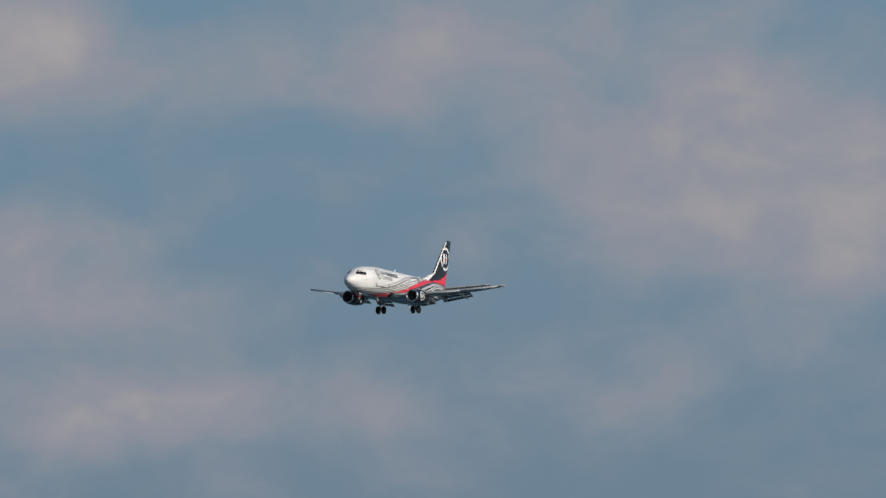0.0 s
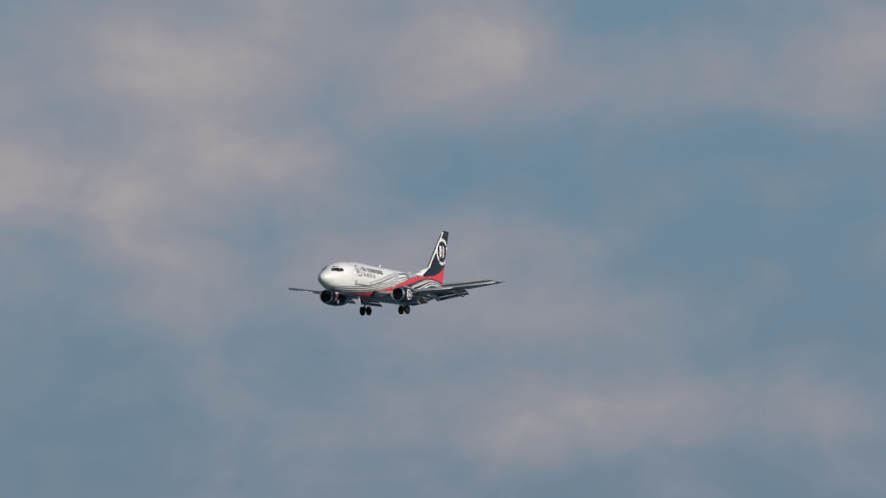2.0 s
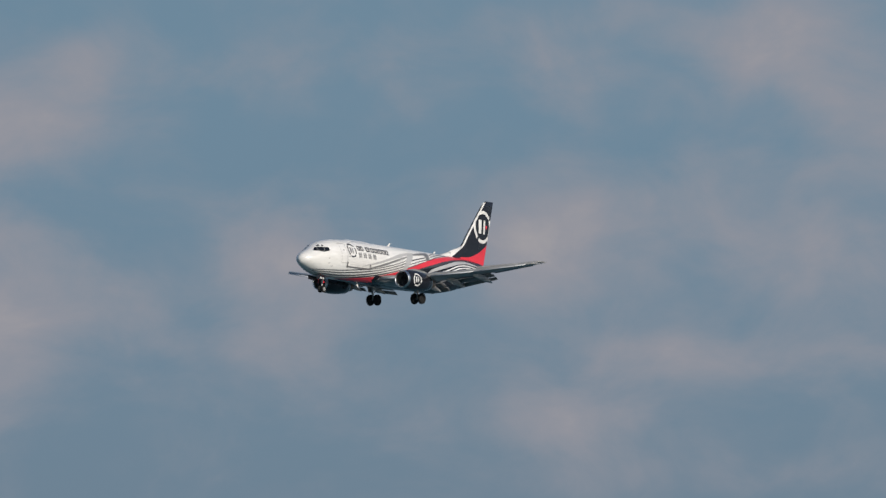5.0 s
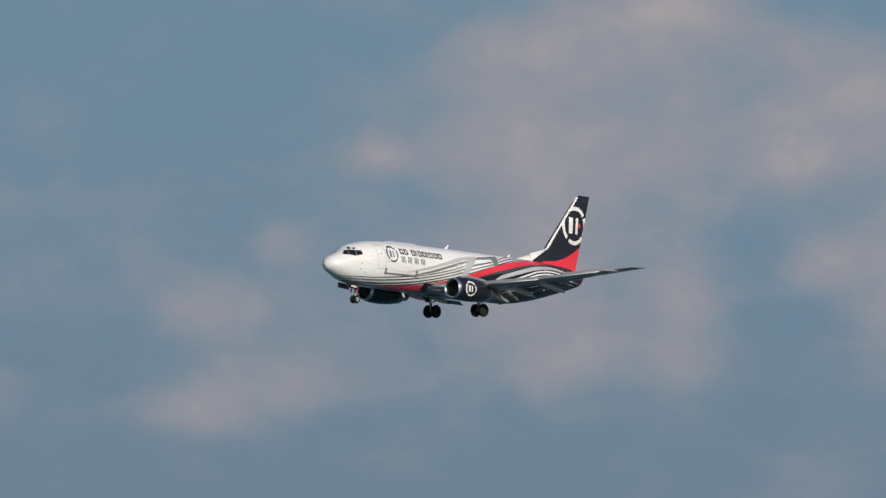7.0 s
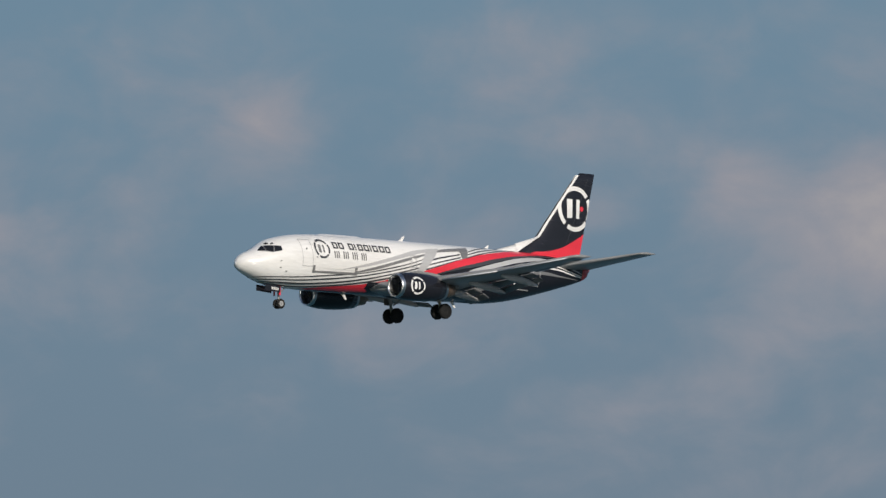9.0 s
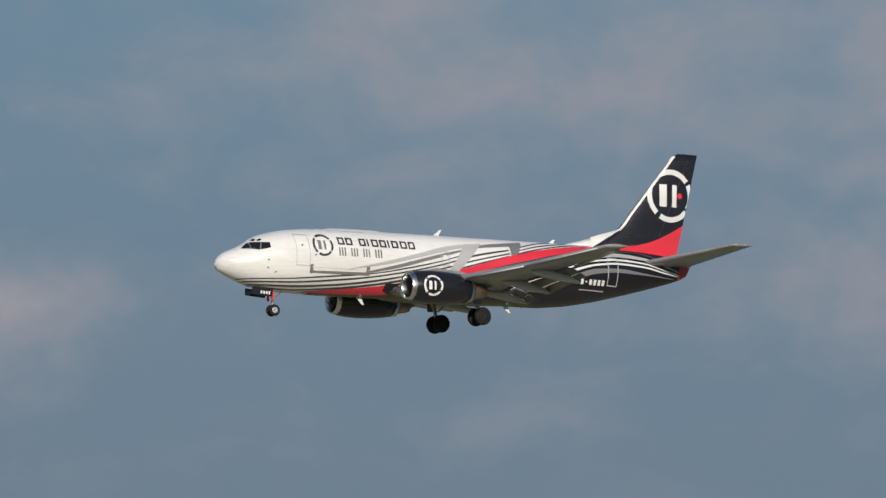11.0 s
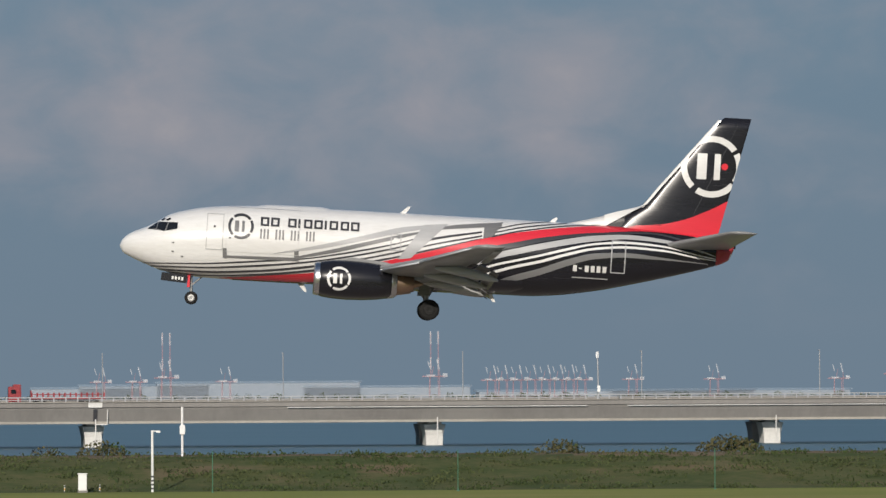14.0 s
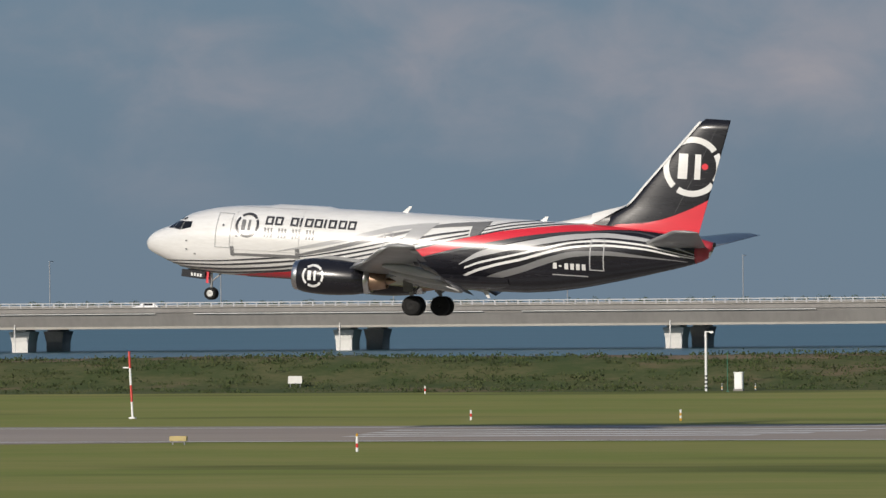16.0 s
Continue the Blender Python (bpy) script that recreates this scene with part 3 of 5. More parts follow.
                rings.append([(te - 2.6 + 3.3 * u, s * y + r * 0.8 * math.cos(a), z - 0.26 - 0.12 * u - 0.35 * u * u + r * 1.35 * math.sin(a)) for a in [2 * math.pi * j / 10 for j in range(10)]])
            v, f = loft(rings)
            mesh_object("flap_track_fairing", v, f, CANOE, wing, "grey canoe-shaped flap track fairing", True)
        # engine
        c = (10.25, s * 4.83, -1.16)
        eng = lathe("engine", [(0.28, 0.86), (0.5, 0.93), (1.0, 1.0), (1.8, 1.03), (2.6, 1.0), (3.4, 0.92), (4.05, 0.80), (4.05, 0.74), (3.2, 0.74)], c, BLACK, plane, "black nacelle with polished intake lip and flattened underside", 32, 0.93)
        lathe("intake_lip", [(1.0, 0.70), (0.45, 0.70), (0.12, 0.735), (0.0, 0.79), (0.04, 0.825), (0.16, 0.85), (0.30, 0.868)], c, STEEL, eng, "bright metal intake lip", 32, 0.93)
        lathe("fan", [(0.95, 0.72), (0.97, 0.30), (0.7, 0.16), (0.5, 0.01)], c, DUCTDARK, eng, "dark fan and spinner", 28, 0.95)
        lathe("exhaust_nozzle", [(3.6, 0.62), (4.1, 0.62), (4.7, 0.52), (5.2, 0.42), (5.2, 0.37), (4.4, 0.36)], c, EXHAUST, eng, "brown heat-tinted exhaust nozzle")
        lathe("nozzle_ring", [(3.95, 0.76), (4.05, 0.765), (4.32, 0.70), (4.32, 0.64), (4.0, 0.63)], c, STEEL, eng, "bare metal ring behind the nacelle")
        lathe("exhaust_cone", [(4.5, 0.30), (5.3, 0.20), (5.7, 0.02)], c, EXHAUST, eng)
        bm = bmesh.new()
        prof = [(10.9, -0.25), (12.2, 0.02), (13.9, -0.12), (16.0, -0.62), (15.9, -0.92), (14.6, -1.1), (13.2, -0.9)]
        for w in (-0.19, 0.19):
            bm.faces.new([bm.verts.new((x, s * 4.83 + w, z)) for x, z in prof])
        fa, fb = bm.faces[:]
        va, vb = list(fa.verts), list(fb.verts)
        for i in range(len(va)):
            bm.faces.new((va[i], va[(i + 1) % len(va)], vb[(i + 1) % len(va)], vb[i]))
        part("pylon", bm, WING, eng, "grey engine pylon")
        e_r = lambda x: curve_at([(10.5, 0.86), (10.75, 0.93), (11.25, 1.0), (12.05, 1.03), (12.85, 1.0), (13.65, 0.92), (14.3, 0.80)], x)

        def on_engine(x, z, s=s):
            r = e_r(x) + 0.012
            dz = z - c[2]
            return Vector((x, c[1] + s * math.sqrt(max(0.02, r * r - dz * dz)), z))

        emblem("emblem", (11.55, -1.12), 0.62, on_engine, eng, WHITE, WHITE, False)
        # tailplane
        tail = wing_skin("tailplane", [(s * 0.25, 28.2, 31.9, 1.62, 0), (s * 0.9, 28.6, 31.95, 1.70, 0), (s * 6.1, 31.45, 32.95, 2.42, 0), (s * 6.35, 31.85, 33.05, 2.46, 0)], 0.09, WING, plane, "grey tailplane with dark underside")
        # main gear
        g = (16.34, s * 2.61, -2.44)
        leg = part("main_gear_leg", rods([((16.25, s * 2.61, -2.4), (16.05, s * 2.75, -0.75), 0.11), ((16.25, s * 2.61, -2.0), (15.5, s * 2.3, -0.95), 0.05), ((16.3, s * 2.55, -1.7), (16.6, s * 1.6, -1.05), 0.06), ((16.34, s * 2.61 - 0.45, -2.44), (16.34, s * 2.61 + 0.45, -2.44), 0.07)], 10), STRUT, plane, "steel main landing gear strut")
        for d in (-0.42, 0.42):
            wheel("wheel", (16.34, s * 2.61 + d, -2.44), 0.54, 0.36, leg, STRUTDARK)
        part("gear_door", box_bm([((16.05, s * 2.98, -1.25), (0.55, 0.05, 0.9), pose(0, 0, 0, s * -8, 0, 0))], 0.01), FLAP, leg, "grey gear leg door")
    # fin
    rings = []
    for i in range(13):
        u = i / 12
        z = 1.9 + (8.561 - 1.9) * u
        le = curve_at([(1.2, 25.122), (2.842, 26.000), (3.622, 27.139), (4.724, 28.021), (6.067, 29.096), (8.511, 31.053)], z)
        te = curve_at([(1.970, 31.210), (8.582, 32.709)], z)
        if i == 12:
            le += 0.25
        cth = te - le
        rings.append([(le + a * cth, h * cth, z) for a, h in [(p, q * 0.82) for p, q in foil(0, 0, 0.10)]])
    # make the section symmetrical
    half = len(foil(0, 0, 0.1)) // 2 + 1
    sym = []
    for r in rings:
        up = r[:half]
        sym.append(up + [(x, -y, z) for x, y, z in up[1:-1][::-1]])
    v, f = loft(sym)
    fin = mesh_object("fin", v, f, BLACK, plane, "black fin with a white ring emblem over a red base", True)

    def fin_edges(z):
        le = curve_at([(1.2, 25.122), (2.842, 26.000), (3.622, 27.139), (4.724, 28.021), (6.067, 29.096), (8.511, 31.053)], z)
        te = curve_at([(1.970, 31.210), (8.582, 32.709)], z)
        return le, te

    def on_fin(x, z, side=-1, lift=0.012):
        le, te = fin_edges(z)
        c = te - le
        u = min(1, max(0, (x - le) / c))
        h = 0.082 * 1.15 * (2.6 * math.sqrt(u + 1e-6) * (1 - u) * 0.55 + 0.12 * (1 - u)) * c
        return Vector((min(max(x, le), te), side * (h + lift), z))

    def fin_sheet(name, rows, mat, label="", lift=0.012):
        """rows of (z, x from, x to)."""
        for side in (-1, 1):
            v, f = loft([[on_fin(a + (b - a) * j / 10, z, side, lift) for j in range(11)] for z, a, b in rows], False)
            mesh_object(name, v, f, mat, fin, label, True)

    red_top = [(26.02, 2.576), (27.79, 2.683), (29.25, 3.008), (30.70, 3.629), (31.73, 4.195)]
    rows = []
    for i in range(15):
        z = 1.75 + i * (4.195 - 1.75) / 14
        le, te = fin_edges(z)
        x0 = curve_at([(b, a) for a, b in red_top], z)
        rows.append((z, max(le, min(x0, te)), te))
    fin_sheet("red_fin_base", rows, RED, "red lower part of the fin")
    rows = []
    for i in range(22):
        z = 3.6 + i * (8.511 - 0.12 - 3.6) / 21
        le, te = fin_edges(z)
        rows.append((z, le, le + 0.17))
    fin_sheet("white_leading_edge", rows, WHITE, "white painted leading edge", 0.05)
    for side in (-1, 1):
        emblem("emblem", (30.763, 5.945), 1.62, lambda x, z, s=side: on_fin(x, z, s, 0.02), fin, WHITE, WHITE, True)
    fin_sheet("rudder_seam", [(z, fin_edges(z)[0] + 0.66 * (fin_edges(z)[1] - fin_edges(z)[0]), fin_edges(z)[0] + 0.66 * (fin_edges(z)[1] - fin_edges(z)[0]) + 0.03) for z in (3.4, 5.0, 6.6, 8.2)], DARK)
    # dorsal fillet
    rings = []
    top = [(23.00, 2.483), (23.64, 2.611), (24.81, 2.918), (25.97, 3.285), (27.14, 3.651), (27.71, 4.012)]
    for i in range(16):
        x = top[0][0] + (top[-1][0] - top[0][0]) * i / 15
        zt, zb = curve_at(top, x), curve_at(TOP, x) - 0.25
        w = 0.10 + 0.20 * i / 15
        rings.append([(x, -w, zb), (x, -w * 0.75, zb + (zt - zb) * 0.6), (x, 0, zt), (x, w * 0.75, zb + (zt - zb) * 0.6), (x, w, zb)])
    v, f = loft(rings)
    mesh_object("dorsal_fillet", v, f, WHITE, plane, "white dorsal fillet before the fin", True)
    for side in (-1, 1):
        rows = []
        for i in range(12):
            x = 25.45 + 2.2 * i / 11
            zt, zb = curve_at(top, x), curve_at(TOP, x) - 0.25
            w = (0.10 + 0.20 * (x - top[0][0]) / (top[-1][0] - top[0][0])) * 1.0
            zm, ze = zb + (zt - zb) * 0.6, min(zt - 0.1, 2.57 + (x - 25.45) * 0.606)
            col = []
            for j in range(7):
                z = zb + (ze - zb) * j / 6
                y = w * (1 - 0.25 * (z - zb) / (zm - zb)) if z < zm else 0.75 * w * (zt - z) / (zt - zm)
                col.append((x, side * (y + 0.02), z))
            rows.append(col)
        v, f = loft(rows, False)
        mesh_object("black_fillet_side", v, f, BLACK, fin, "black paint sweeping forward below the white fillet", True)
        rows = []
        for i in range(14):
            x = 25.3 + 2.15 * i / 13
            zt, ze = curve_at(top, x) + 0.03, 2.57 + (x - 25.45) * 0.606
            rows.append([(x, side * (0.01 + 0.24 * (1 - j / 5) ** 0.7), ze + (zt - ze) * j / 5) for j in range(6)])
        v, f = loft(rows, False)
        mesh_object("fillet_cap", v, f, WHITE, fin, "white upper edge of the fillet", True)
    # tail cone
    rings = [[on_body(x, math.asin(math.sin(2 * math.pi * j / 24)), 0.035, -1 if math.cos(2 * math.pi * j / 24) >= 0 else 1) for j in range(24)] for x in (31.25, 31.6, 31.9, 32.15)]
    v, f = loft(rings)
    cone = mesh_object("tail_cone", v, f, DARKRED, plane, "dull red tail cone", True)
    v, f = loft([[(x, 0.13 * math.cos(2 * math.pi * j / 14), 1.82 + 0.13 * math.sin(2 * math.pi * j / 14)) for j in range(14)] for x in (32.0, 32.26)])
    mesh_object("exhaust_outlet", v, f, DUCTDARK, cone, "small dark exhaust outlet", True)
    # nose gear
    leg = part("nose_gear_leg", rods([((3.9, 0, -2.5), (3.82, 0, -1.2), 0.08), ((3.85, 0, -1.9), (4.5, 0, -1.3), 0.045), ((3.9, -0.3, -2.53), (3.9, 0.3, -2.53), 0.05)], 10), STRUT, plane, "slim steel nose landing gear")
    for d in (-0.2, 0.2):
        wheel("wheel", (3.9, d, -2.53), 0.345, 0.2, leg)
    for s in (-1, 1):
        d = part("nose_gear_door", box_bm([((2.95, s * 0.48, -1.52), (1.35, 0.04, 0.42), pose(0, 0, 0, 0, 4, 0))], 0.01), BLACK, leg, "black open nose gear door")
        for i in range(4):
            part("number_bar", box_bm([((2.88 + i * 0.17, s * 0.51, -1.53 - i * 0.012), (0.10, 0.012, 0.17))]), WHITE, d)
        part("gear_bracket", box_bm([((3.72, s * 0.3, -1.65), (0.14, 0.05, 0.65))], 0.01), RED, leg, "red bracket beside the nose leg")
    # aerials and drain masts
    for x, z, h, lean, mat in ((14.55, curve_at(TOP, 14.55), 0.36, 0.22, WHITE), (22.4, curve_at(TOP, 22.4), 0.24, 0.12, WHITE), (9.4, curve_at(KEEL, 9.4), -0.42, 0.2, WHITE), (19.3, curve_at(KEEL, 19.3), -0.42, 0.2, WHITE)):
        v = [(x, -0.03, z - 0.04 * h), (x + 0.34, -0.03, z - 0.04 * h), (x + 0.34 + lean, -0.02, z + h), (x + 0.2 + lean, -0.02, z + h)]
        v += [(a, -b, c) for a, b, c in v]
        mesh_object("aerial", v, [(0, 1, 2, 3), (4, 5, 6, 7), (0, 1, 5, 4), (1, 2, 6, 5), (2, 3, 7, 6), (3, 0, 4, 7)], mat, plane, "small white blade aerial")
    rows = []
    for x in (6.9, 7.2, 7.6, 8.5, 9.5, 10.4, 10.8, 11.1):
        w, t, k, m = body(x)
        s = max(0.0, min(1, (x - 6.9) / 0.6, (11.1 - x) / 0.6))
        rows.append([(x, y, m + (t - m) * math.sqrt(1 - (y / w) ** 2) - 0.03 + 0.12 * s * (1 - (y / 0.75) ** 2)) for y in (-0.75, -0.5, -0.25, 0, 0.25, 0.5, 0.75)])
    v, f = loft(rows, False)
    mesh_object("dome_fairing", v, f, WHITE, plane, "low white fairing on the crown", True)
    return plane


airliner = build_airliner()


def place(bearing, y):
    """The x of what lies at that bearing from the eye, y metres out."""
    return y * math.tan(radians(bearing))


# ---- ground, runway, embankment, sea ----
GRASS = surface("mown_grass", (0.195, 0.225, 0.053), (0.285, 0.26, 0.088), 0.9, 0, 0.05, 0.9, 0.06, 3, 0, (0.4, 1, 1), ((0.10, 0.115, 0.03), 0.02), shine=0.08)
BANK = surface("bank_grass", (0.060, 0.082, 0.030), (0.125, 0.120, 0.055), 0.95, 0, 0.22, 1.0, 0.6, 2, 0, (0.7, 1, 1), ((0.16, 0.125, 0.075), 0.11), shine=0.08)
EARTH = surface("bare_earth", (0.20, 0.15, 0.10), (0.12, 0.10, 0.06), 0.95, 0, 0.3, 1.0, 0.4, 2, shine=0.08)
ASPHALT = surface("runway_asphalt", (0.385, 0.325, 0.275), (0.31, 0.265, 0.225), 0.85, 0, 0.06, 0.9, 0, 6, 0, (0.15, 1, 1), shine=0.08)
# also colours the girder's lower lip, where it stands for sunlight
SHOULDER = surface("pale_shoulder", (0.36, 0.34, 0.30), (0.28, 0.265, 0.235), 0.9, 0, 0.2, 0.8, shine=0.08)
MARK = surface("runway_paint", (0.72, 0.71, 0.68), (0.5, 0.49, 0.46), 0.7, 0, 0.8, 0.6)
SEA = surface("sea_water", (0.026, 0.082, 0.105), (0.040, 0.105, 0.128), 0.35, 0, 0.02, 0.8, 0.5, 0.35, 0, (0.35, 1, 1))
CONCRETE = surface("bridge_concrete", (0.225, 0.215, 0.20), (0.175, 0.165, 0.155), 0.85, 0, 0.12, 0.8, 0.1, 2, 0, (1, 1, 0.3))
PALE = surface("pale_concrete", (0.64, 0.63, 0.60), (0.52, 0.51, 0.485), 0.85, 0, 0.3, 0.8)
POLE = surface("white_enamel", (0.75, 0.75, 0.73), (0.6, 0.6, 0.58), 0.5, 0, 2, 0.5)
SIGNRED = surface("red_enamel", (0.55, 0.04, 0.03), None, 0.5, 0, 2, 0.5)
YELLOW = surface("yellow_machine_paint", (0.62, 0.34, 0.03), (0.4, 0.22, 0.03), 0.5, 0, 1, 0.6)
IRON = surface("dark_iron", (0.05, 0.055, 0.065), (0.09, 0.08, 0.075), 0.6, 0.3, 1, 0.6)
GALV = surface("galvanised_steel", (0.33, 0.34, 0.35), (0.26, 0.27, 0.28), 0.5, 0.3, 0.5, 0.6)
CYAN = surface("blue_sign_sheet", (0.03, 0.32, 0.60), None, 0.5, 0, 1, 0.3)
GREEN = surface("green_sign_sheet", (0.01, 0.26, 0.14), None, 0.5, 0, 1, 0.3)
TEAL = surface("teal_boat_paint", (0.28, 0.50, 0.50), (0.2, 0.38, 0.38), 0.6, 0, 1, 0.6)
# distance haze is put into these four: paled colours, partly transparent
HAZESTEEL = surface("hazed_crane_steel", (0.26, 0.33, 0.40), (0.30, 0.36, 0.42), 0.8, 0, 0.1, 0.6, clear=0.76)
HAZERED = surface("hazed_red_steel", (0.50, 0.26, 0.27), (0.45, 0.28, 0.30), 0.8, 0, 0.1, 0.6, clear=0.72)
HAZETIP = surface("hazed_white_steel", (0.70, 0.70, 0.70), (0.6, 0.6, 0.62), 0.8, 0, 0.1, 0.6, clear=0.70)
HAZEWHITE = surface("hazed_white_sheds", (0.42, 0.46, 0.50), (0.36, 0.41, 0.46), 0.8, 0, 0.1, 0.6, clear=0.5)
LEAF = surface("shrub_leaves", (0.044, 0.066, 0.024), (0.075, 0.086, 0.036), 0.9, 0, 0.12, 1.0, shine=0.1)
DRYLEAF = surface("dry_shrub_leaves", (0.095, 0.085, 0.042), (0.065, 0.068, 0.030), 0.9, 0, 0.8, 1.0, shine=0.1)

BANK_FOOT, BANK_TOP, CREST = 617.0, 640.0, 2.55


def ground_height(x, y):
    if x > 300:
        return -4.0
    if y < BANK_FOOT:
        return 0.0
    w = 0.5 * noise.noise(Vector((x * 0.03, y * 0.1, 0))) + 0.25 * noise.noise(Vector((x * 0.13, y * 0.3, 3)))
    if y < BANK_TOP:
        u = (y - BANK_FOOT) / (BANK_TOP - BANK_FOOT)
        return CREST * (u * u * (3 - 2 * u)) + w * 0.7 * min(1, u * 3)
    if y < 652:
        return CREST + w * 0.6
    return CREST - (y - 652) / 14 * 5.5


def build_ground():
    ys = [-400, -100, 100, 250, 340, 380, 396, 420, 450, 470, 500, 540, 580, 610, BANK_FOOT, 618.5, 620, 622, 624, 626, 628, 630, 632, 634, 636, 638, BANK_TOP, 643, 646, 649, 652, 656, 661, 666]
    xs = [-3000, -1500, -700, -400] + [-330 + 3 * i for i in range(200)] + [290, 310]
    v = [(x, y, ground_height(x, y)) for y in ys for x in xs]
    k = len(xs)
    f = [(j * k + i, j * k + i + 1, (j + 1) * k + i + 1, (j + 1) * k + i) for j in range(len(ys) - 1) for i in range(k - 1)]
    ob = mesh_object("ground", v, f, GRASS, None, "flat mown airfield grass rising to a weedy sea bank", True)
    ob.data.materials.append(BANK)
    ob.data.materials.append(EARTH)
    for p in ob.data.polygons:
        y = p.center.y
        p.material_index = 0 if y < BANK_FOOT else (1 if y < 637 + 3 * noise.noise(Vector((p.center.x * 0.05, 0, 0))) else 2)
    tagged(ob, category="ground", kind="structure")


build_ground()
sea = mesh_object("water", [(-4800, 655, -1.6), (285, 655, -1.6), (285, -4900, -1.6), (4800, -4900, -1.6), (4800, 4900, -1.6), (-4800, 4900, -1.6)], [(0, 1, 2, 3, 4, 5)], SEA, None, "blue-grey hazy sea behind the bank")
tagged(sea, category="water", kind="structure")

runway = mesh_object("runway", *loft([[(-2600, 404, 0.02), (-2600, 451, 0.02)], [(282, 404, 0.02), (282, 451, 0.02)]], False), ASPHALT, None, "brownish-grey asphalt runway with white threshold stripes")
tagged(runway, category="runway", kind="structure")


def strip(name, x0, x1, y0, y1, z, mat, parent, label=""):
    return mesh_object(name, [(x0, y0, z), (x1, y0, z), (x1, y1, z), (x0, y1, z)], [(0, 1, 2, 3)], mat, parent, label)


strip("shoulder_edge", -2600, 282, 451, 453.5, 0.024, SHOULDER, runway, "pale concrete edge")
strip("side_line", -2600, 282, 404.4, 405.5, 0.026, MARK, runway, "white edge line")
strip("side_line", -2600, -60, 447.5, 448.4, 0.026, MARK, runway, "white edge line")
for i, y in enumerate((418, 424, 430, 437)):
    strip("threshold_stripe", -117.6 - 1.0 * i, -90.4 - 1.6 * (3 - i), y, y + 2.4, 0.028, MARK, runway, "white threshold stripe")
apron = mesh_object("pavement", [(-700, 380, 0.012), (-165, 386, 0.012), (-122, 403, 0.012), (-122, 405, 0.012), (-700, 405, 0.012)], [(0, 1, 2, 3, 4)], ASPHALT, None, "grey asphalt taxiway fillet joining the runway")
tagged(apron, category="pavement", kind="structure")


# ---- twin sea bridge ----
LEAN = math.atan(0.052)
CL = math.cos(LEAN)


def build_bridge(y0, label, rail):
    b = empty("viaduct", (0, y0, 0), label, "bridge")
    b.matrix_basis = Matrix(((1, 0, 0, 0), (0, 1, 0, y0), (0, 0, 1, 0), (0, 0, 0, 1)))
    b.rotation_euler = (0, 0, LEAN)
    x0, x1 = -1100, 1500
    # box girder: profile in (y, z)
    prof = [(0, 6.15), (0, 5.28), (0.35, 5.2), (0.35, 5.0), (1.32, 2.88), (1.32, 2.44), (14.7, 2.44), (14.7, 2.88), (15.65, 5.0), (16, 5.2), (16, 6.15), (15.7, 6.15), (15.7, 5.55), (0.3, 5.55), (0.3, 6.15)]
    v, f = loft([[(x0, y, z) for y, z in prof], [(x1, y, z) for y, z in prof]])
    deck = mesh_object("deck_girder", v, f, CONCRETE, b, "grey concrete box girder deck")
    # sunlight along the girder's lower lip, painted as a paler strip
    part("soffit_light_strip", box_bm([(((x0 + x1) / 2, 1.38, 2.66), (x1 - x0, 0.25, 0.40))]), SHOULDER, deck, "lower girder edge, painted paler to stand for sunlight")
    part("parapet_coping", box_bm([(((x0 + x1) / 2, -0.05, 6.18), (x1 - x0, 0.5, 0.12))]), SHOULDER, deck, "pale parapet coping")
    spacing = 58.88
    for i in range(-16, 24):
        x = (-35.32 + i * spacing) / CL
        if not (x0 < x < x1):
            continue
        rings = [[(x + sx * w, 8 + sy * d, z) for sx, sy in ((-1, -1), (1, -1), (1, 1), (-1, 1))] for z, w, d in ((-3, 1.4, 2.9), (0.2, 1.5, 3.0), (1.5, 1.75, 3.3), (2.0, 1.9, 3.5), (2.08, 1.2, 3.2), (2.42, 1.2, 3.2))]
        v, f = loft(rings)
        p = mesh_object("pier", v, f, PALE, b, "flared pale concrete pier")
        if rail:
            part("drain_pipe", rods([((x + 0.1, 1.1, -2), (x + 0.1, 1.1, 3.3), 0.12)]), PALE, p)
            if i % 5 == 1:
                part("expansion_joint", box_bm([((x, 0.80, 3.94), (0.7, 0.2, 2.25), pose(0, 0, 0, 25, 0, 0))]), IRON, deck, "dark gap between two girder spans")
                part("joint_cover", box_bm([((x, -0.06, 5.72), (2.4, 0.1, 0.95))], 0.02), PALE, deck, "pale cover plate over the joint")
                part("drain_elbow", rods([((x + 0.1, 1.0, 2.35), (x + 2.1, 1.0, 2.35), 0.11), ((x + 2.1, 1.0, 2.30), (x + 2.1, 0.2, 4.9), 0.10)]), PALE, p, "white drain elbow")
            else:
                part("service_pipe", rods([((x - 26, -0.06, 5.08), (x + 26, -0.06, 5.08), 0.085)]), PALE, deck, "pale service pipe below the parapet")
    if rail:
        bars = []
        for k in range(2):
            bars.append((((x0 + x1) / 2, 0.1, 6.56 + 0.44 * k), (x1 - x0, 0.10, 0.10 + 0.08 * k)))
        part("rail", box_bm(bars), GALV, b, "pale steel double railing")
        v, f = [], []
        x = -620.0
        while x < 760:
            i = len(v)
            v += [(x - 0.12, 0.02, 6.2), (x + 0.12, 0.02, 6.2), (x + 0.09, 0.2, 6.2), (x - 0.09, 0.2, 6.2), (x - 0.12, 0.02, 7.08), (x + 0.12, 0.02, 7.08), (x + 0.09, 0.2, 7.08), (x - 0.09, 0.2, 7.08)]
            f += [(i, i + 1, i + 5, i + 4), (i + 1, i + 2, i + 6, i + 5), (i + 2, i + 3, i + 7, i + 6), (i + 3, i, i + 4, i + 7), (i + 4, i + 5, i + 6, i + 7)]
            x += 2.04
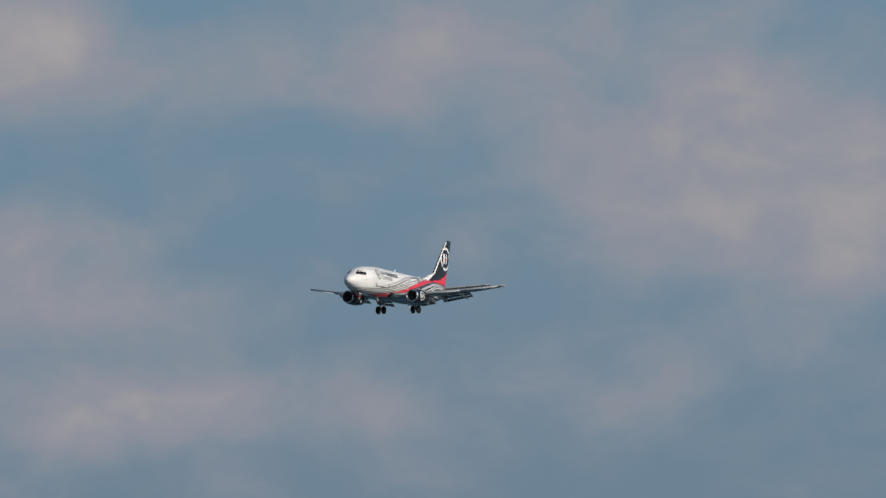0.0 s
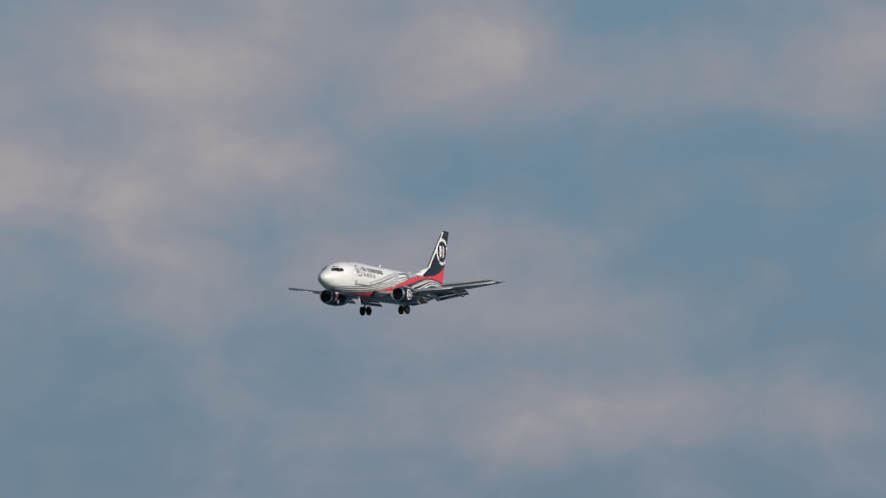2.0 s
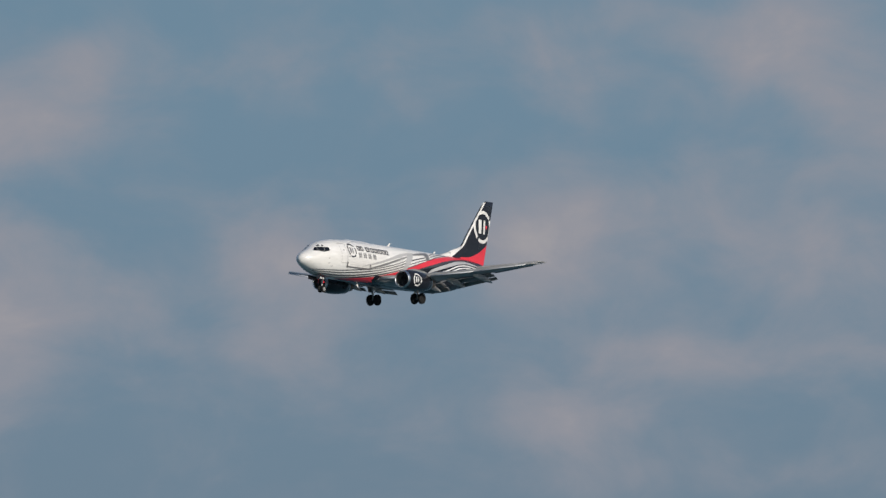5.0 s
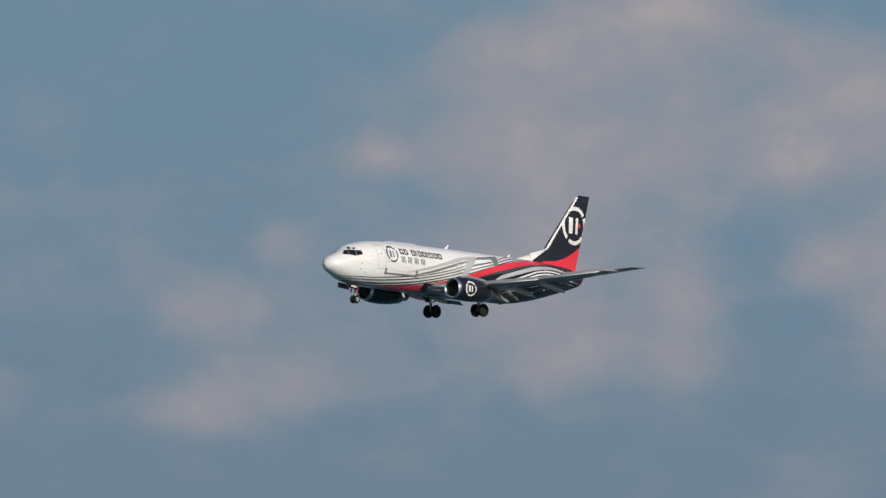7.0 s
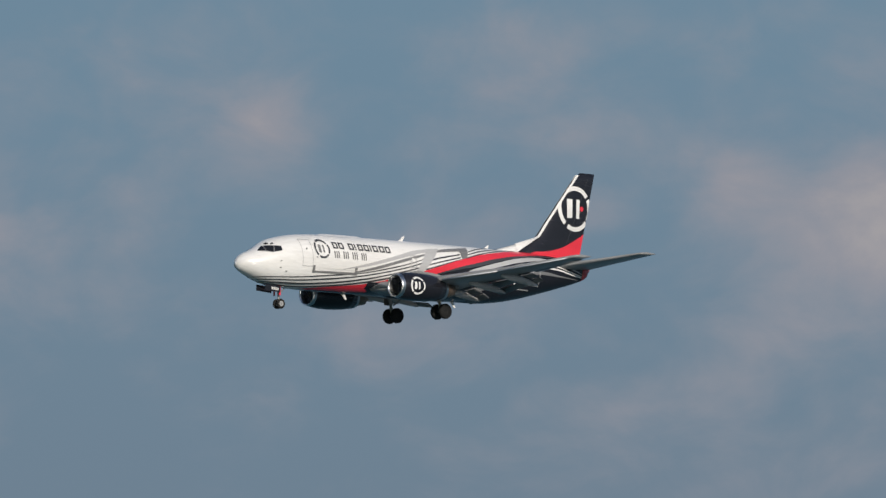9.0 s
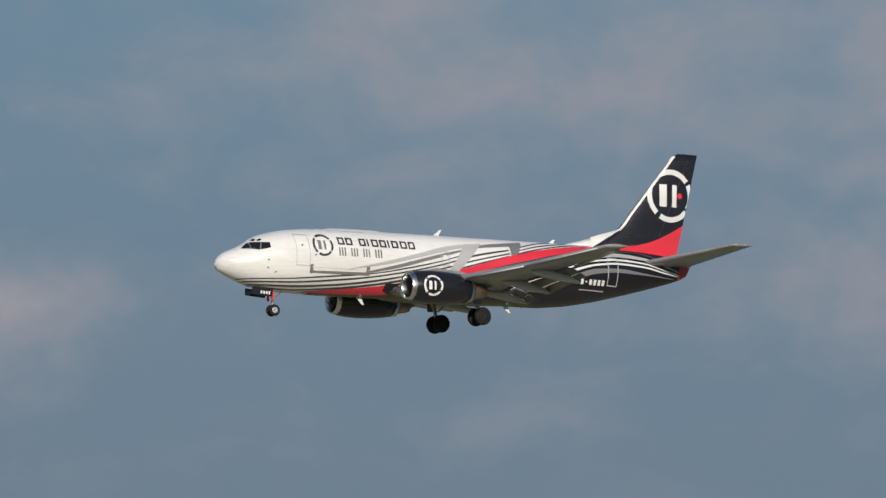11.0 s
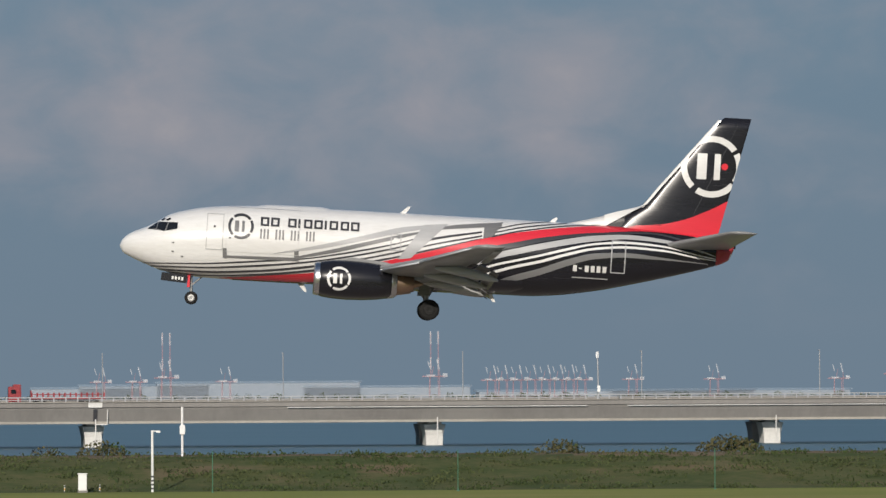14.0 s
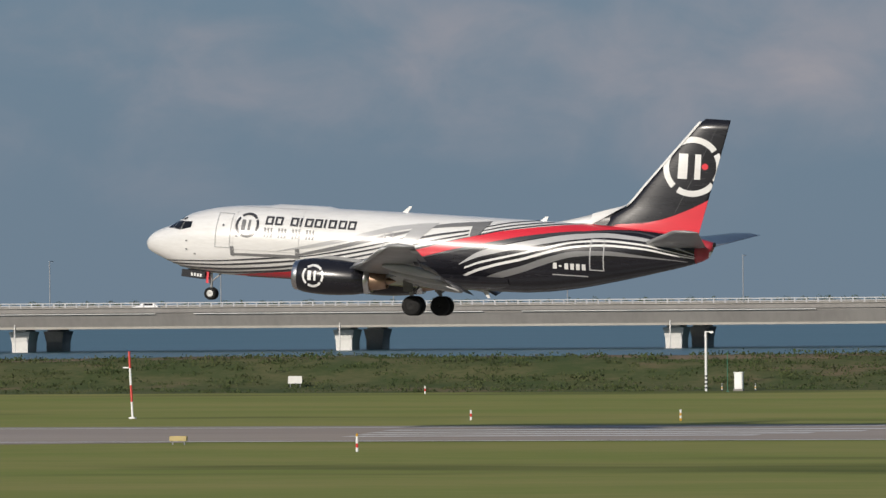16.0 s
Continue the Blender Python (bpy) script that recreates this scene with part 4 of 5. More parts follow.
        tagged(mesh_object("rail_post", v, f, GALV, b, "closely spaced steel railing posts"), kind="stuff")
    return b


near_bridge = build_bridge(1400.0, "long low concrete sea viaduct with railings on flared piers", True)
far_bridge = build_bridge(1420.0, "second concrete viaduct running parallel just behind", False)


def build_shrubs(name, spots, mat, label, parent=None):
    """Many small leaf clumps gathered into uneven shrubs: spots of (x, y, z, width, height)."""
    v, f = [], []
    for x, y, z, w, h in spots:
        for k in range(int(24 + w * w * h * (16 if h < 0.65 else 60))):
            a, r = random.uniform(0, 2 * math.pi), random.random() ** 0.6
            px, py = x + w * r * math.cos(a), y + w * 0.6 * r * math.sin(a)
            pz = z + h * random.random() * (1 - 0.75 * r * r)
            s = random.uniform(0.06, 0.14) * (0.75 + 0.2 * h)
            q = Euler((random.uniform(0, 3), random.uniform(0, 3), random.uniform(0, 3))).to_matrix()
            i = len(v)
            for c in ((-s, -s * 0.6, 0), (s, -s * 0.6, 0.1 * s), (s * 0.7, s * 0.6, 0), (-s * 0.7, s * 0.6, -0.1 * s)):
                v.append(Vector((px, py, pz)) + q @ Vector(c))
            f.append((i, i + 1, i + 2, i + 3))
    ob = mesh_object(name, v, f, mat, parent, label)
    tagged(ob, category="shrubs", kind="stuff")
    return ob


spots, dry = [], []
for i in range(2600):
    x, y = random.uniform(-290, 150), random.uniform(617.6, 641)
    if noise.noise(Vector((x * 0.06, y * 0.12, 7))) > -0.5:
        spots.append((x, y, ground_height(x, y) - 0.08, random.uniform(0.6, 2.2), random.uniform(0.2, 0.6)))
for i in range(110):
    x, y = random.uniform(-290, 150), random.uniform(634, 645)
    dry.append((x, y, ground_height(x, y) - 0.1, random.uniform(0.8, 2.4), random.uniform(0.2, 0.5)))
for b, w, h in ((1.0, 3.2, 1.7), (0.05, 1.5, 0.9), (5.4, 4.5, 1.9), (9.3, 2.5, 1.6), (10.3, 2.6, 1.5), (8.5, 2.2, 1.4), (4.2, 3.0, 1.6), (0.6, 2.0, 1.2), (-6.6, 2.2, 1.1)):
    x, w, h = place(b, 650), w * 0.62, h * 0.8
    dry.append((x, 650, ground_height(x, 650) - 0.1, w, h))
    spots.append((x + 1, 651, ground_height(x, 651) - 0.1, w * 0.7, h * 0.9))
build_shrubs("bank_scrub", spots, LEAF, "dense low green scrub covering the sea bank")
build_shrubs("dry_scrub", dry, DRYLEAF, "dry brownish bushes along the bank's crest")


# ---- poles, signs and cabinets on the airfield ----
def lamp_pole(bearing, y, height, box=False, sign=None, base=None):
    x = place(bearing, y)
    z = ground_height(x, y) - 0.05
    e = empty("lamp_pole", (x, y, z), "slim white painted pole on the airfield bank", "pole")
    bm = rods([((0, 0, 0), (0, 0, height), 0.10)], 8)
    part("post", bm, POLE, e, "white steel post")
    if sign:
        part("sign_board", box_bm([((0.05, -0.15, height * 0.56), (0.62, 0.06, 1.3))], 0.01), sign, e, "blue and white sign board")
    elif box:
        part("camera_box", box_bm([((0, -0.1, height * 0.55), (0.42, 0.4, 0.75))], 0.03), POLE, e, "small equipment box")
    else:
        part("lamp_arm", box_bm([((0.28, 0, height - 0.05), (0.6, 0.1, 0.08)), ((0.45, 0, height - 0.1), (0.3, 0.2, 0.14))], 0.01), POLE, e, "short arm with lamp")
        for k in range(4):
            part("black_band", rods([((0, 0, 0.25 + 0.3 * k), (0, 0, 0.38 + 0.3 * k), 0.108)], 8), IRON, e)
    return e


for b, y, h in ((-13.15, 617, 4.7), (-7.80, 617, 4.7), (1.36, 617, 4.7), (-2.85, 617, 4.8), (7.69, 617, 4.7)):
    lamp_pole(b, y, h)
lamp_pole(-2.99, 617, 4.7)
for b, h in ((-6.84, 3.9), (1.57, 4.0)):
    lamp_pole(b, 648, h, True)
for b in (-9.13, -4.52):
    lamp_pole(b, 648, 6.6, False, CYAN)
FENCE = surface("green_fence_paint", (0.05, 0.16, 0.10), None, 0.6)
for b in (-3.7, -1.75, 0.03, 1.78, -13.0, 3.5, 5.3):
    x = place(b, 612)
    e = empty("fence_post", (x, 612, 0), "thin green steel post at the foot of the bank", "post", "bank posts")
    part("shaft", rods([((0, 0, 0), (0, 0, 3.1), 0.035)]), FENCE, e)
    part("foot_plate", box_bm([((0, 0, 0.03), (0.2, 0.2, 0.06))]), FENCE, e)


def cabinet(bearing, y=616.5):
    x = place(bearing, y)
    e = empty("equipment_cabinet", (x, y, 0), "upright white equipment cabinet at the foot of the bank", "cabinet")
    part("plinth", box_bm([((0, 0, 0.08), (0.75, 0.6, 0.16))]), CONCRETE, e, "concrete plinth")
    body_ob = part("housing", box_bm([((0, 0, 0.78), (0.64, 0.5, 1.24))], 0.03), POLE, e, "white sheet metal housing")
    part("door", box_bm([((0, -0.26, 0.78), (0.54, 0.03, 1.1))], 0.008), POLE, body_ob)
    part("roof_cap", box_bm([((0, 0, 1.43), (0.74, 0.6, 0.07))], 0.01), POLE, e)
    for s in (-1.35, 1.3):
        p = part("marker_post", rods([((s, 0, 0), (s, 0, 0.58), 0.05)]), POLE, e, "banded marker post")
        for z0, m in ((0.0, IRON), (0.2, YELLOW), (0.42, IRON)):
            part("band", rods([((s, 0, z0), (s, 0, z0 + 0.12), 0.056)]), m, p)
    return e


for b in (-12.92, -10.2, -3.12, 0.87, 7.97):
    cabinet(b)


def board(bearing, y, w, h, up):
    x = place(bearing, y)
    z = ground_height(x, y)
    e = empty("notice_board", (x, y, z), "small white notice board on short legs", "sign")
    part("panel", box_bm([((0, 0, up + h / 2), (w, 0.06, h))], 0.01), PALE, e, "weathered blank panel")
    for s in (-0.35, 0.35):
        part("leg", rods([((s * w, 0.04, -0.1), (s * w, 0.04, up + h * 0.8), 0.03)]), GALV, e)


for b in (-16.03, -6.88, -4.77, -0.81):
    board(b, 623, 1.15, 0.6, 0.35)
board(-10.09, 650, 1.0, 0.95, 0.9)


def striped_mast(bearing, y, height):
    x = place(bearing, y)
    e = empty("striped_mast", (x, y, 0), "slender red and white banded mast in the grass", "mast")
    for k in range(4):
        part("band", rods([((-0.012 * k * height, 0, height * k / 4), (-0.012 * (k + 1) * height, 0, height * (k + 1) / 4), 0.075)]), POLE if k % 2 == 0 else SIGNRED, e)
    part("arm", box_bm([((-0.35, 0, height * 0.76), (0.5, 0.08, 0.08))]), POLE, e)
    part("foot", box_bm([((0, 0, 0.05), (0.4, 0.4, 0.1))], 0.02), POLE, e)


striped_mast(-17.17, 486, 4.2)


def marker(bearing, y, h=0.6, colours=(POLE, SIGNRED, POLE)):
    x = place(bearing, y)
    e = empty("edge_marker", (x, y, 0), "small banded marker post standing in the grass", "marker", "runway edge markers")
    n = len(colours)
    for k, c in enumerate(colours):
        part("band", rods([((0, 0, h * k / n), (0, 0, h * (k + 1) / n), 0.065)]), c, e)


for b, y in ((-15.6, 378), (-8.78, 476), (-3.84, 474), (-8.79, 478), (-0.09, 474), (-14.8, 475), (-13.33, 474), (-15.12, 608)):
    marker(b, y)
for b, y in ((-15.6, 403), (-7.2, 400), (-13.33, 470), (-6.13, 474)):
    marker(b, y, 0.45, (YELLOW, POLE, YELLOW))


def runway_sign(bearing, y, w, h, mat):
    x = place(bearing, y)
    e = empty("runway_sign", (x, y, 0), "low box-shaped runway sign beside the pavement", "sign")
    part("case", box_bm([((0, 0, 0.18 + h / 2), (w, 0.25, h))], 0.02), mat, e)
    for s in (-0.35, 0.35):
        part("leg", rods([((s * w, 0, 0), (s * w, 0, 0.2), 0.04)]), GALV, e)


runway_sign(-16.85, 398, 0.9, 0.26, surface("faded_yellow_sign", (0.42, 0.33, 0.14), (0.34, 0.28, 0.14), 0.7))
for b in (-10.6, -7.72, -7.68):
    runway_sign(b, 398 if b < -9 else 394, 0.42, 0.85, IRON)


# ---- bridge lamps, traffic ----
def bridge_lamp():
    e = empty("street_lamp", (0, 1400.15, 6.2), "tall thin pale street lamp on the viaduct", "street lamp", "viaduct lamps")
    part("post", rods([((0, 0, 0), (0, 0, 8.3), 0.10)]), GALV, e)
    part("arm", box_bm([((0, 0.9, 8.3), (0.1, 1.9, 0.1)), ((0, 1.8, 8.26), (0.2, 0.7, 0.12))]), GALV, e)
    return e


first = bridge_lamp()
for i in range(-17, 26):
    x = -68.3 + 31.03 * i
    m = pose(x, 1400.15 + 0.052 * x, 6.2)
    if i == -17:
        first.matrix_basis = m
    else:
        copy_thing(first, m)

# planting between the two decks
hedge = []
for i in range(520):
    x = -560 + 2.5 * i + random.uniform(-1, 1)
    if noise.noise(Vector((x * 0.05, 2, 0))) > -0.55:
        hedge.append((x, 1417.4 + 0.052 * x, 6.3, random.uniform(0.8, 1.6), random.uniform(0.7, 1.35)))
build_shrubs("median_hedge", hedge, LEAF, "dark clipped shrubs in the viaduct's median planters")
# trough wall raised beyond need so that it shades the far piers
tray = part("median_planter", box_bm([((100, 17.4, 5.9), (2400, 1.6, 1.5))], 0), CONCRETE, near_bridge, "long concrete planter trough, made tall to shade far piers")


def road_sign(bearing):
    x = 1400 * math.tan(radians(bearing)) / (1 - 0.052 * math.tan(radians(bearing)))
    e = empty("road_sign", (x, 1400.3 + 0.052 * x, 6.2), "tall green motorway sign on a slim post", "sign")
    part("post", rods([((0, 0.1, 0), (0, 0.1, 10.6), 0.12)]), GALV, e)
    board_ob = part("sign_panel", box_bm([((0, 0, 9.1), (1.75, 0.1, 3.2))], 0.02), GREEN, e, "green sheet metal panel")
    for dx, z, w in ((-0.1, 10.4, 1.2), (0.0, 9.9, 0.9), (-0.2, 9.2, 0.3), (0.25, 9.2, 0.3), (-0.2, 8.2, 0.3), (0.3, 8.2, 0.25)):
        part("legend_bar", box_bm([((dx, -0.07, z), (w, 0.03, 0.22))]), POLE, board_ob)


road_sign(22.79)


def bridge_mast(bearing, height):
    x = 1400 * math.tan(radians(bearing)) / (1 - 0.052 * math.tan(radians(bearing)))
    e = empty("camera_mast", (x, 1400.2 + 0.052 * x, 6.2), "tall white equipment mast standing on the viaduct", "mast")
    part("post", rods([((0, 0, 0), (-0.2, 0, height), 0.14)]), GALV, e)
    part("cap", rods([((-0.2, 0, height - 1.0), (-0.2, 0, height + 0.1), 0.28)]), POLE, e, "white cylindrical cap")
    part("cabinet", box_bm([((0, -0.2, height * 0.22), (0.5, 0.4, 1.1))], 0.03), POLE, e)


for b, h in ((23.24, 15.2), (22.2, 15.2), (16.46, 10.5), (4.49, 8.1)):
    bridge_mast(b, h)


def wheel_pair(parent, x, y, r):
    part("wheel", rods([((x, y - 0.15, r), (x, y + 0.15, r), r)], 14), RUBBER, parent, "black tyre")


LORRYRED = surface("lorry_red_paint", (0.26, 0.018, 0.025), (0.18, 0.015, 0.02), 0.45, 0, 1, 0.6)


def build_truck():
    e = empty("lorry", (0, 1404, 5.55), "red articulated lorry with a long open trailer", "truck")
    cab = part("cab", box_bm([((0.9, 0, 2.05), (2.2, 2.45, 2.7)), ((1.3, 0, 3.5), (1.4, 2.2, 0.5))], 0.12), LORRYRED, e, "red cab")
    part("windscreen", box_bm([((-0.22, 0, 2.55), (0.06, 2.1, 0.9))], 0.02), GLASS, cab)
    part("side_window", box_bm([((0.7, -1.24, 2.5), (0.9, 0.04, 0.7))], 0.02), GLASS, cab)
    part("chassis", box_bm([((8.2, 0, 1.0), (13.5, 1.0, 0.35))], 0.03), IRON, e)
    tr = part("trailer", box_bm([((10.0, 0, 1.35), (12.8, 2.45, 0.3)), ((10.0, -1.2, 2.0), (12.8, 0.08, 0.14)), ((10.0, 1.2, 2.0), (12.8, 0.08, 0.14)), ((3.7, 0, 2.0), (0.15, 2.45, 1.4))], 0.02), LORRYRED, e, "red flat trailer")
    for i in range(14):
        part("stake", box_bm([((3.8 + 0.95 * i, -1.2, 1.85), (0.3, 0.08, 0.9))]), LORRYRED, tr)
    for x in (0.8, 4.6, 5.9, 12.4, 13.7, 15.0):
        for y in (-1.05, 1.05):
            wheel_pair(e, x, y, 0.5)
    return e


def build_car(name, mat, label, van=False):
    e = empty(name, (0, 1405, 5.55), label, "car")
    h = 1.9 if van else 1.45
    prof = [(0, 0.35), (0, 0.8), (0.9, 0.95), (1.7, h), (3.4, h), (4.3, 0.98), (4.5, 0.85), (4.5, 0.35)]
    v, f = loft([[(x, y * (0.86 if z > 1 else 1), z) for x, z in prof] for y in (-0.88, 0.88)])
    b = mesh_object("body", v, f, mat, e, "painted car body")
    part("side_glass", box_bm([((2.6, -0.80, (h + 0.95) / 2), (1.9, 0.12, (h - 1.0) * 0.8))], 0.02), GLASS, b)
    for x in (0.85, 3.65):
        for y in (-0.75, 0.75):
            wheel_pair(e, x, y, 0.33)
    return e


lorry = build_truck()
WHITECAR = surface("white_car_paint", (0.75, 0.75, 0.75), None, 0.3, 0, 1, 0.3, coat=0.3)
DARKCAR = surface("dark_car_paint", (0.05, 0.05, 0.06), None, 0.3, 0, 1, 0.3, coat=0.3)
car_white = build_car("car", WHITECAR, "white saloon car driving on the viaduct")
car_second = build_car("car", WHITECAR, "white hatchback driving on the viaduct")
car_dark = build_car("car", DARKCAR, "dark estate car driving on the viaduct")
car_far = build_car("van", surface("blue_van_paint", (0.05, 0.09, 0.25), None, 0.4), "dark blue van driving on the viaduct", True)


# ---- boats, floating cranes and excavator behind the bank ----
def lattice(bm, a, b, w0, w1, n, r):
    """A lattice boom from a to b of square section."""
    a, b = Vector(a), Vector(b)
    d = (b - a).normalized()
    s = d.cross(Vector((0, 1, 0))).normalized()
    t = Vector((0, 1, 0))

    def corner(u, i):
        w = w0 + (w1 - w0) * u
        return a + (b - a) * u + s * w * (1, 1, -1, -1)[i] / 2 + t * w * (1, -1, -1, 1)[i] / 2

    for i in range(4):
        rod(bm, corner(0, i), corner(1, i), r, None, 5)
    for k in range(n):
        for i in range(4):
            j = (i + 1) % 4
            rod(bm, corner(k / n, i), corner((k + 1) / n, j), r * 0.6, None, 4)


def floating_crane(bearing, y, foot, reach, height, mat, label, body_mat, tip=None, s=1.0):
    x = place(bearing, y)
    e = empty("crane_barge", (x, y, -1.6), label, "crane")
    part("hull", box_bm([((0, 0, 0.9), (16 * s, 8, 1.9))], 0.15), IRON, e, "dark steel barge hull")
    cab = part("machine_house", box_bm([((1.2, 0, 3.4), (5.4 * s, 4, 2.8)), ((-2.6 * s, -1.2, 3.0), (1.4, 1.4, 2.2))], 0.1), body_mat, e, "machinery house")
    bm = bmesh.new()
    lattice(bm, (foot, 0, 3.0), (reach, 0, height), 1.3, 0.6, 14, 0.06)
    boom = part("boom", bm, mat, e, "lattice boom")
    part("stays", rods([((foot + 2.6, 0, 6.5), (reach, 0, height), 0.06), ((foot + 2.6, 0.5, 6.5), (reach * 0.6, 0, height * 0.62), 0.05), ((foot + 2.6, 0, 6.5), (foot + 3.4, 0, 4.0), 0.12), ((foot + 2.6, 0, 6.5), (foot + 0.6, 0, 4.0), 0.12), ((reach, 0, height), (reach, 0, height - 8), 0.05)]), IRON, e)
    if tip:
        part("boom_tip", box_bm([((reach, 0, height), (1.0, 0.7, 0.9))], 0.1), tip, boom, "red painted boom head")
    return e


grab_crane = floating_crane(7.38, 690, -0.6, -3.8, 12.4, IRON, "black lattice crane with yellow house on a barge", YELLOW)
grab = part("grab_bucket", box_bm([((-3.5, 0, 4.75), (1.7, 1.4, 1.3))], 0.2), IRON, grab_crane, "rusty clamshell grab")
part("grab_frame", rods([((-3.45, 0, 7.2), (-4.2, 0, 5.3), 0.09), ((-3.45, 0, 7.2), (-2.75, 0, 5.3), 0.09), ((-3.45, 0, 7.2), (-3.45, 0, 5.3), 0.09), ((-3.75, 0, 7.2), (-3.15, 0, 7.2), 0.16), ((-3.45, 0, 7.2), (-3.8, 0, 12.3), 0.04)]), IRON, grab)
part("gantry", rods([((0.2, 0.5, 4.6), (1.6, 0.5, 6.2), 0.07), ((1.6, 0.5, 6.2), (3.4, 0.5, 4.7), 0.07), ((-0.2, -0.6, 4.8), (2.8, -0.6, 5.5), 0.06), ((2.8, -0.6, 4.6), (2.8, -0.6, 6.0), 0.06)]), IRON, grab_crane, "winch gantry on the house roof")
# no doorway is cut; a dark panel gives its inner shade
part("house_door", box_bm([((3.0, -2.02, 3.7), (0.9, 0.06, 1.6))], 0.02), IRON, grab_crane, "dark panel standing in for an open door's shaded inside")
floating_crane(17.97, 690, 0.6, -7.5, 12.8, GALV, "grey lattice boom crane on a barge behind the bank", IRON)
# lightened grey: the haze before the distant crane is put into its colour
HAZEGREY = surface("hazed_barge_grey", (0.15, 0.155, 0.16), (0.11, 0.115, 0.12), 0.7, 0, 0.5, 0.7)
sea_crane = floating_crane(-3.785, 1300, 4.6, 9.7, 14.2, HAZEGREY, "floating crane with a red boom head on open water", HAZEGREY, DARKRED, 0.4)
boom_bm = bmesh.new()
lattice(boom_bm, (-1.5, 0, 3.0), (9.7, 0, 14.2), 0.9, 0.4, 11, 0.05)
part("luffing_boom", boom_bm, HAZEGREY, sea_crane, "second lattice boom leaning to the same head")


def work_boat(bearing, y, mat, label, s=1.0, d=0.0, trim=None):
    trim = trim or POLE
    x = place(bearing, y)
    e = empty("work_boat", (x, y, -1.6), label, "boat")
    v, f = loft([[(-6.5 * s, w, z) for w, z in ((-1.6, 3.6 + d), (-1.2, -0.4), (1.2, -0.4), (1.6, 3.6 + d))], [(5.0 * s, w, z) for w, z in ((-1.8, 3.4 + d), (-1.4, -0.4), (1.4, -0.4), (1.8, 3.4 + d))], [(7.5 * s, w, z) for w, z in ((-0.2, 3.9 + d), (-0.1, 0.4), (0.1, 0.4), (0.2, 3.9 + d))]])
    mesh_object("hull", v, f, IRON, e, "dark hull")
    part("rubbing_strake", box_bm([((-0.6 * s, 0, 3.62 + d), (12 * s, 3.5, 0.16))], 0.03), trim, e, "white deck edge")
    house = part("deckhouse", box_bm([((-1.0 * s, 0, 4.45 + d), (9 * s, 2.6, 1.7))], 0.05), mat, e, "pale painted deckhouse")
    part("roof", box_bm([((-0.8 * s, 0, 5.42 + d), (11 * s, 3.3, 0.16))], 0.03), mat if mat is TEAL else trim, house, "overhanging flat roof")
    n = 6
    for i in range(n):
        px = (-1.0 - 4.2 + 8.4 * (i + 0.5) / n) * s
        # dark panes painted for the shade inside the open deckhouse
        part("window", box_bm([((px, -1.31, 4.55 + d), (0.85 * s, 0.06, 1.0 if i % 2 else 0.7))], 0.01), GLASS, house, "dark pane standing in for a shaded deckhouse opening")
        part("pillar", rods([((px + 0.7 * s, -1.55, 3.6 + d), (px + 0.7 * s, -1.55, 5.4 + d), 0.05)]), trim, house)
    upper = part("wheelhouse", box_bm([((-1.6 * s, 0, 5.95 + d), (4.4 * s, 2.2, 0.9)), ((-1.6 * s, 0, 6.46 + d), (4.8 * s, 2.5, 0.1))], 0.03), GALV, e, "grey upper cabin")
    part("window_band", box_bm([((-1.6 * s, -1.12, 6.05 + d), (3.8 * s, 0.05, 0.45))], 0.01), GLASS, upper)
    part("locker", box_bm([((3.2 * s, -0.4, 6.05 + d), (1.5 * s, 1.2, 1.1))], 0.05), trim, e, "white roof locker")
    part("davit", rods([((-5.2 * s, -0.9, 5.5 + d), (-5.2 * s, -0.9, 7.1 + d), 0.06), ((-4.4 * s, -0.9, 5.5 + d), (-4.4 * s, -0.9, 7.1 + d), 0.06), ((-5.2 * s, -0.9, 7.1 + d), (-4.4 * s, -0.9, 7.1 + d), 0.06)]), trim, e, "white frame over the roof")
    mast = part("mast", rods([((0.8 * s, 0, 5.4 + d), (0.8 * s, 0, 7.9 + d), 0.05)]), trim, e)
    part("flag", box_bm([((0.8 * s + 0.25, 0, 7.65 + d), (0.42, 0.04, 0.3), pose(0, 0, 0, 0, 18, 12))]), SIGNRED, mast, "small red flag")
    part("bow_rail", rods([((5.0 * s, -1.5, 4.5 + d), (7.2 * s, -0.2, 4.6 + d), 0.04), ((5.0 * s, -1.5, 4.0 + d), (7.2 * s, -0.2, 4.1 + d), 0.04), ((5.0 * s, -1.5, 3.5 + d), (5.0 * s, -1.5, 4.5 + d), 0.04), ((6.2 * s, -0.8, 3.5 + d), (6.2 * s, -0.8, 4.55 + d), 0.04)]), trim, e, "white pipe railing at the bow")


work_boat(7.91, 676, TEAL, "teal and white work boat moored behind the bank", 0.54)
work_boat(8.36, 700, GALV, "grey launch moored beside the work boat", 0.24, -1.3, GALV)
work_boat(-6.13, 760, GALV, "white work boat with an open deck moored behind the bank", 0.40)
work_boat(-2.55, 760, CONCRETE, "low grey launch on the water", 0.3, -0.9, GALV)


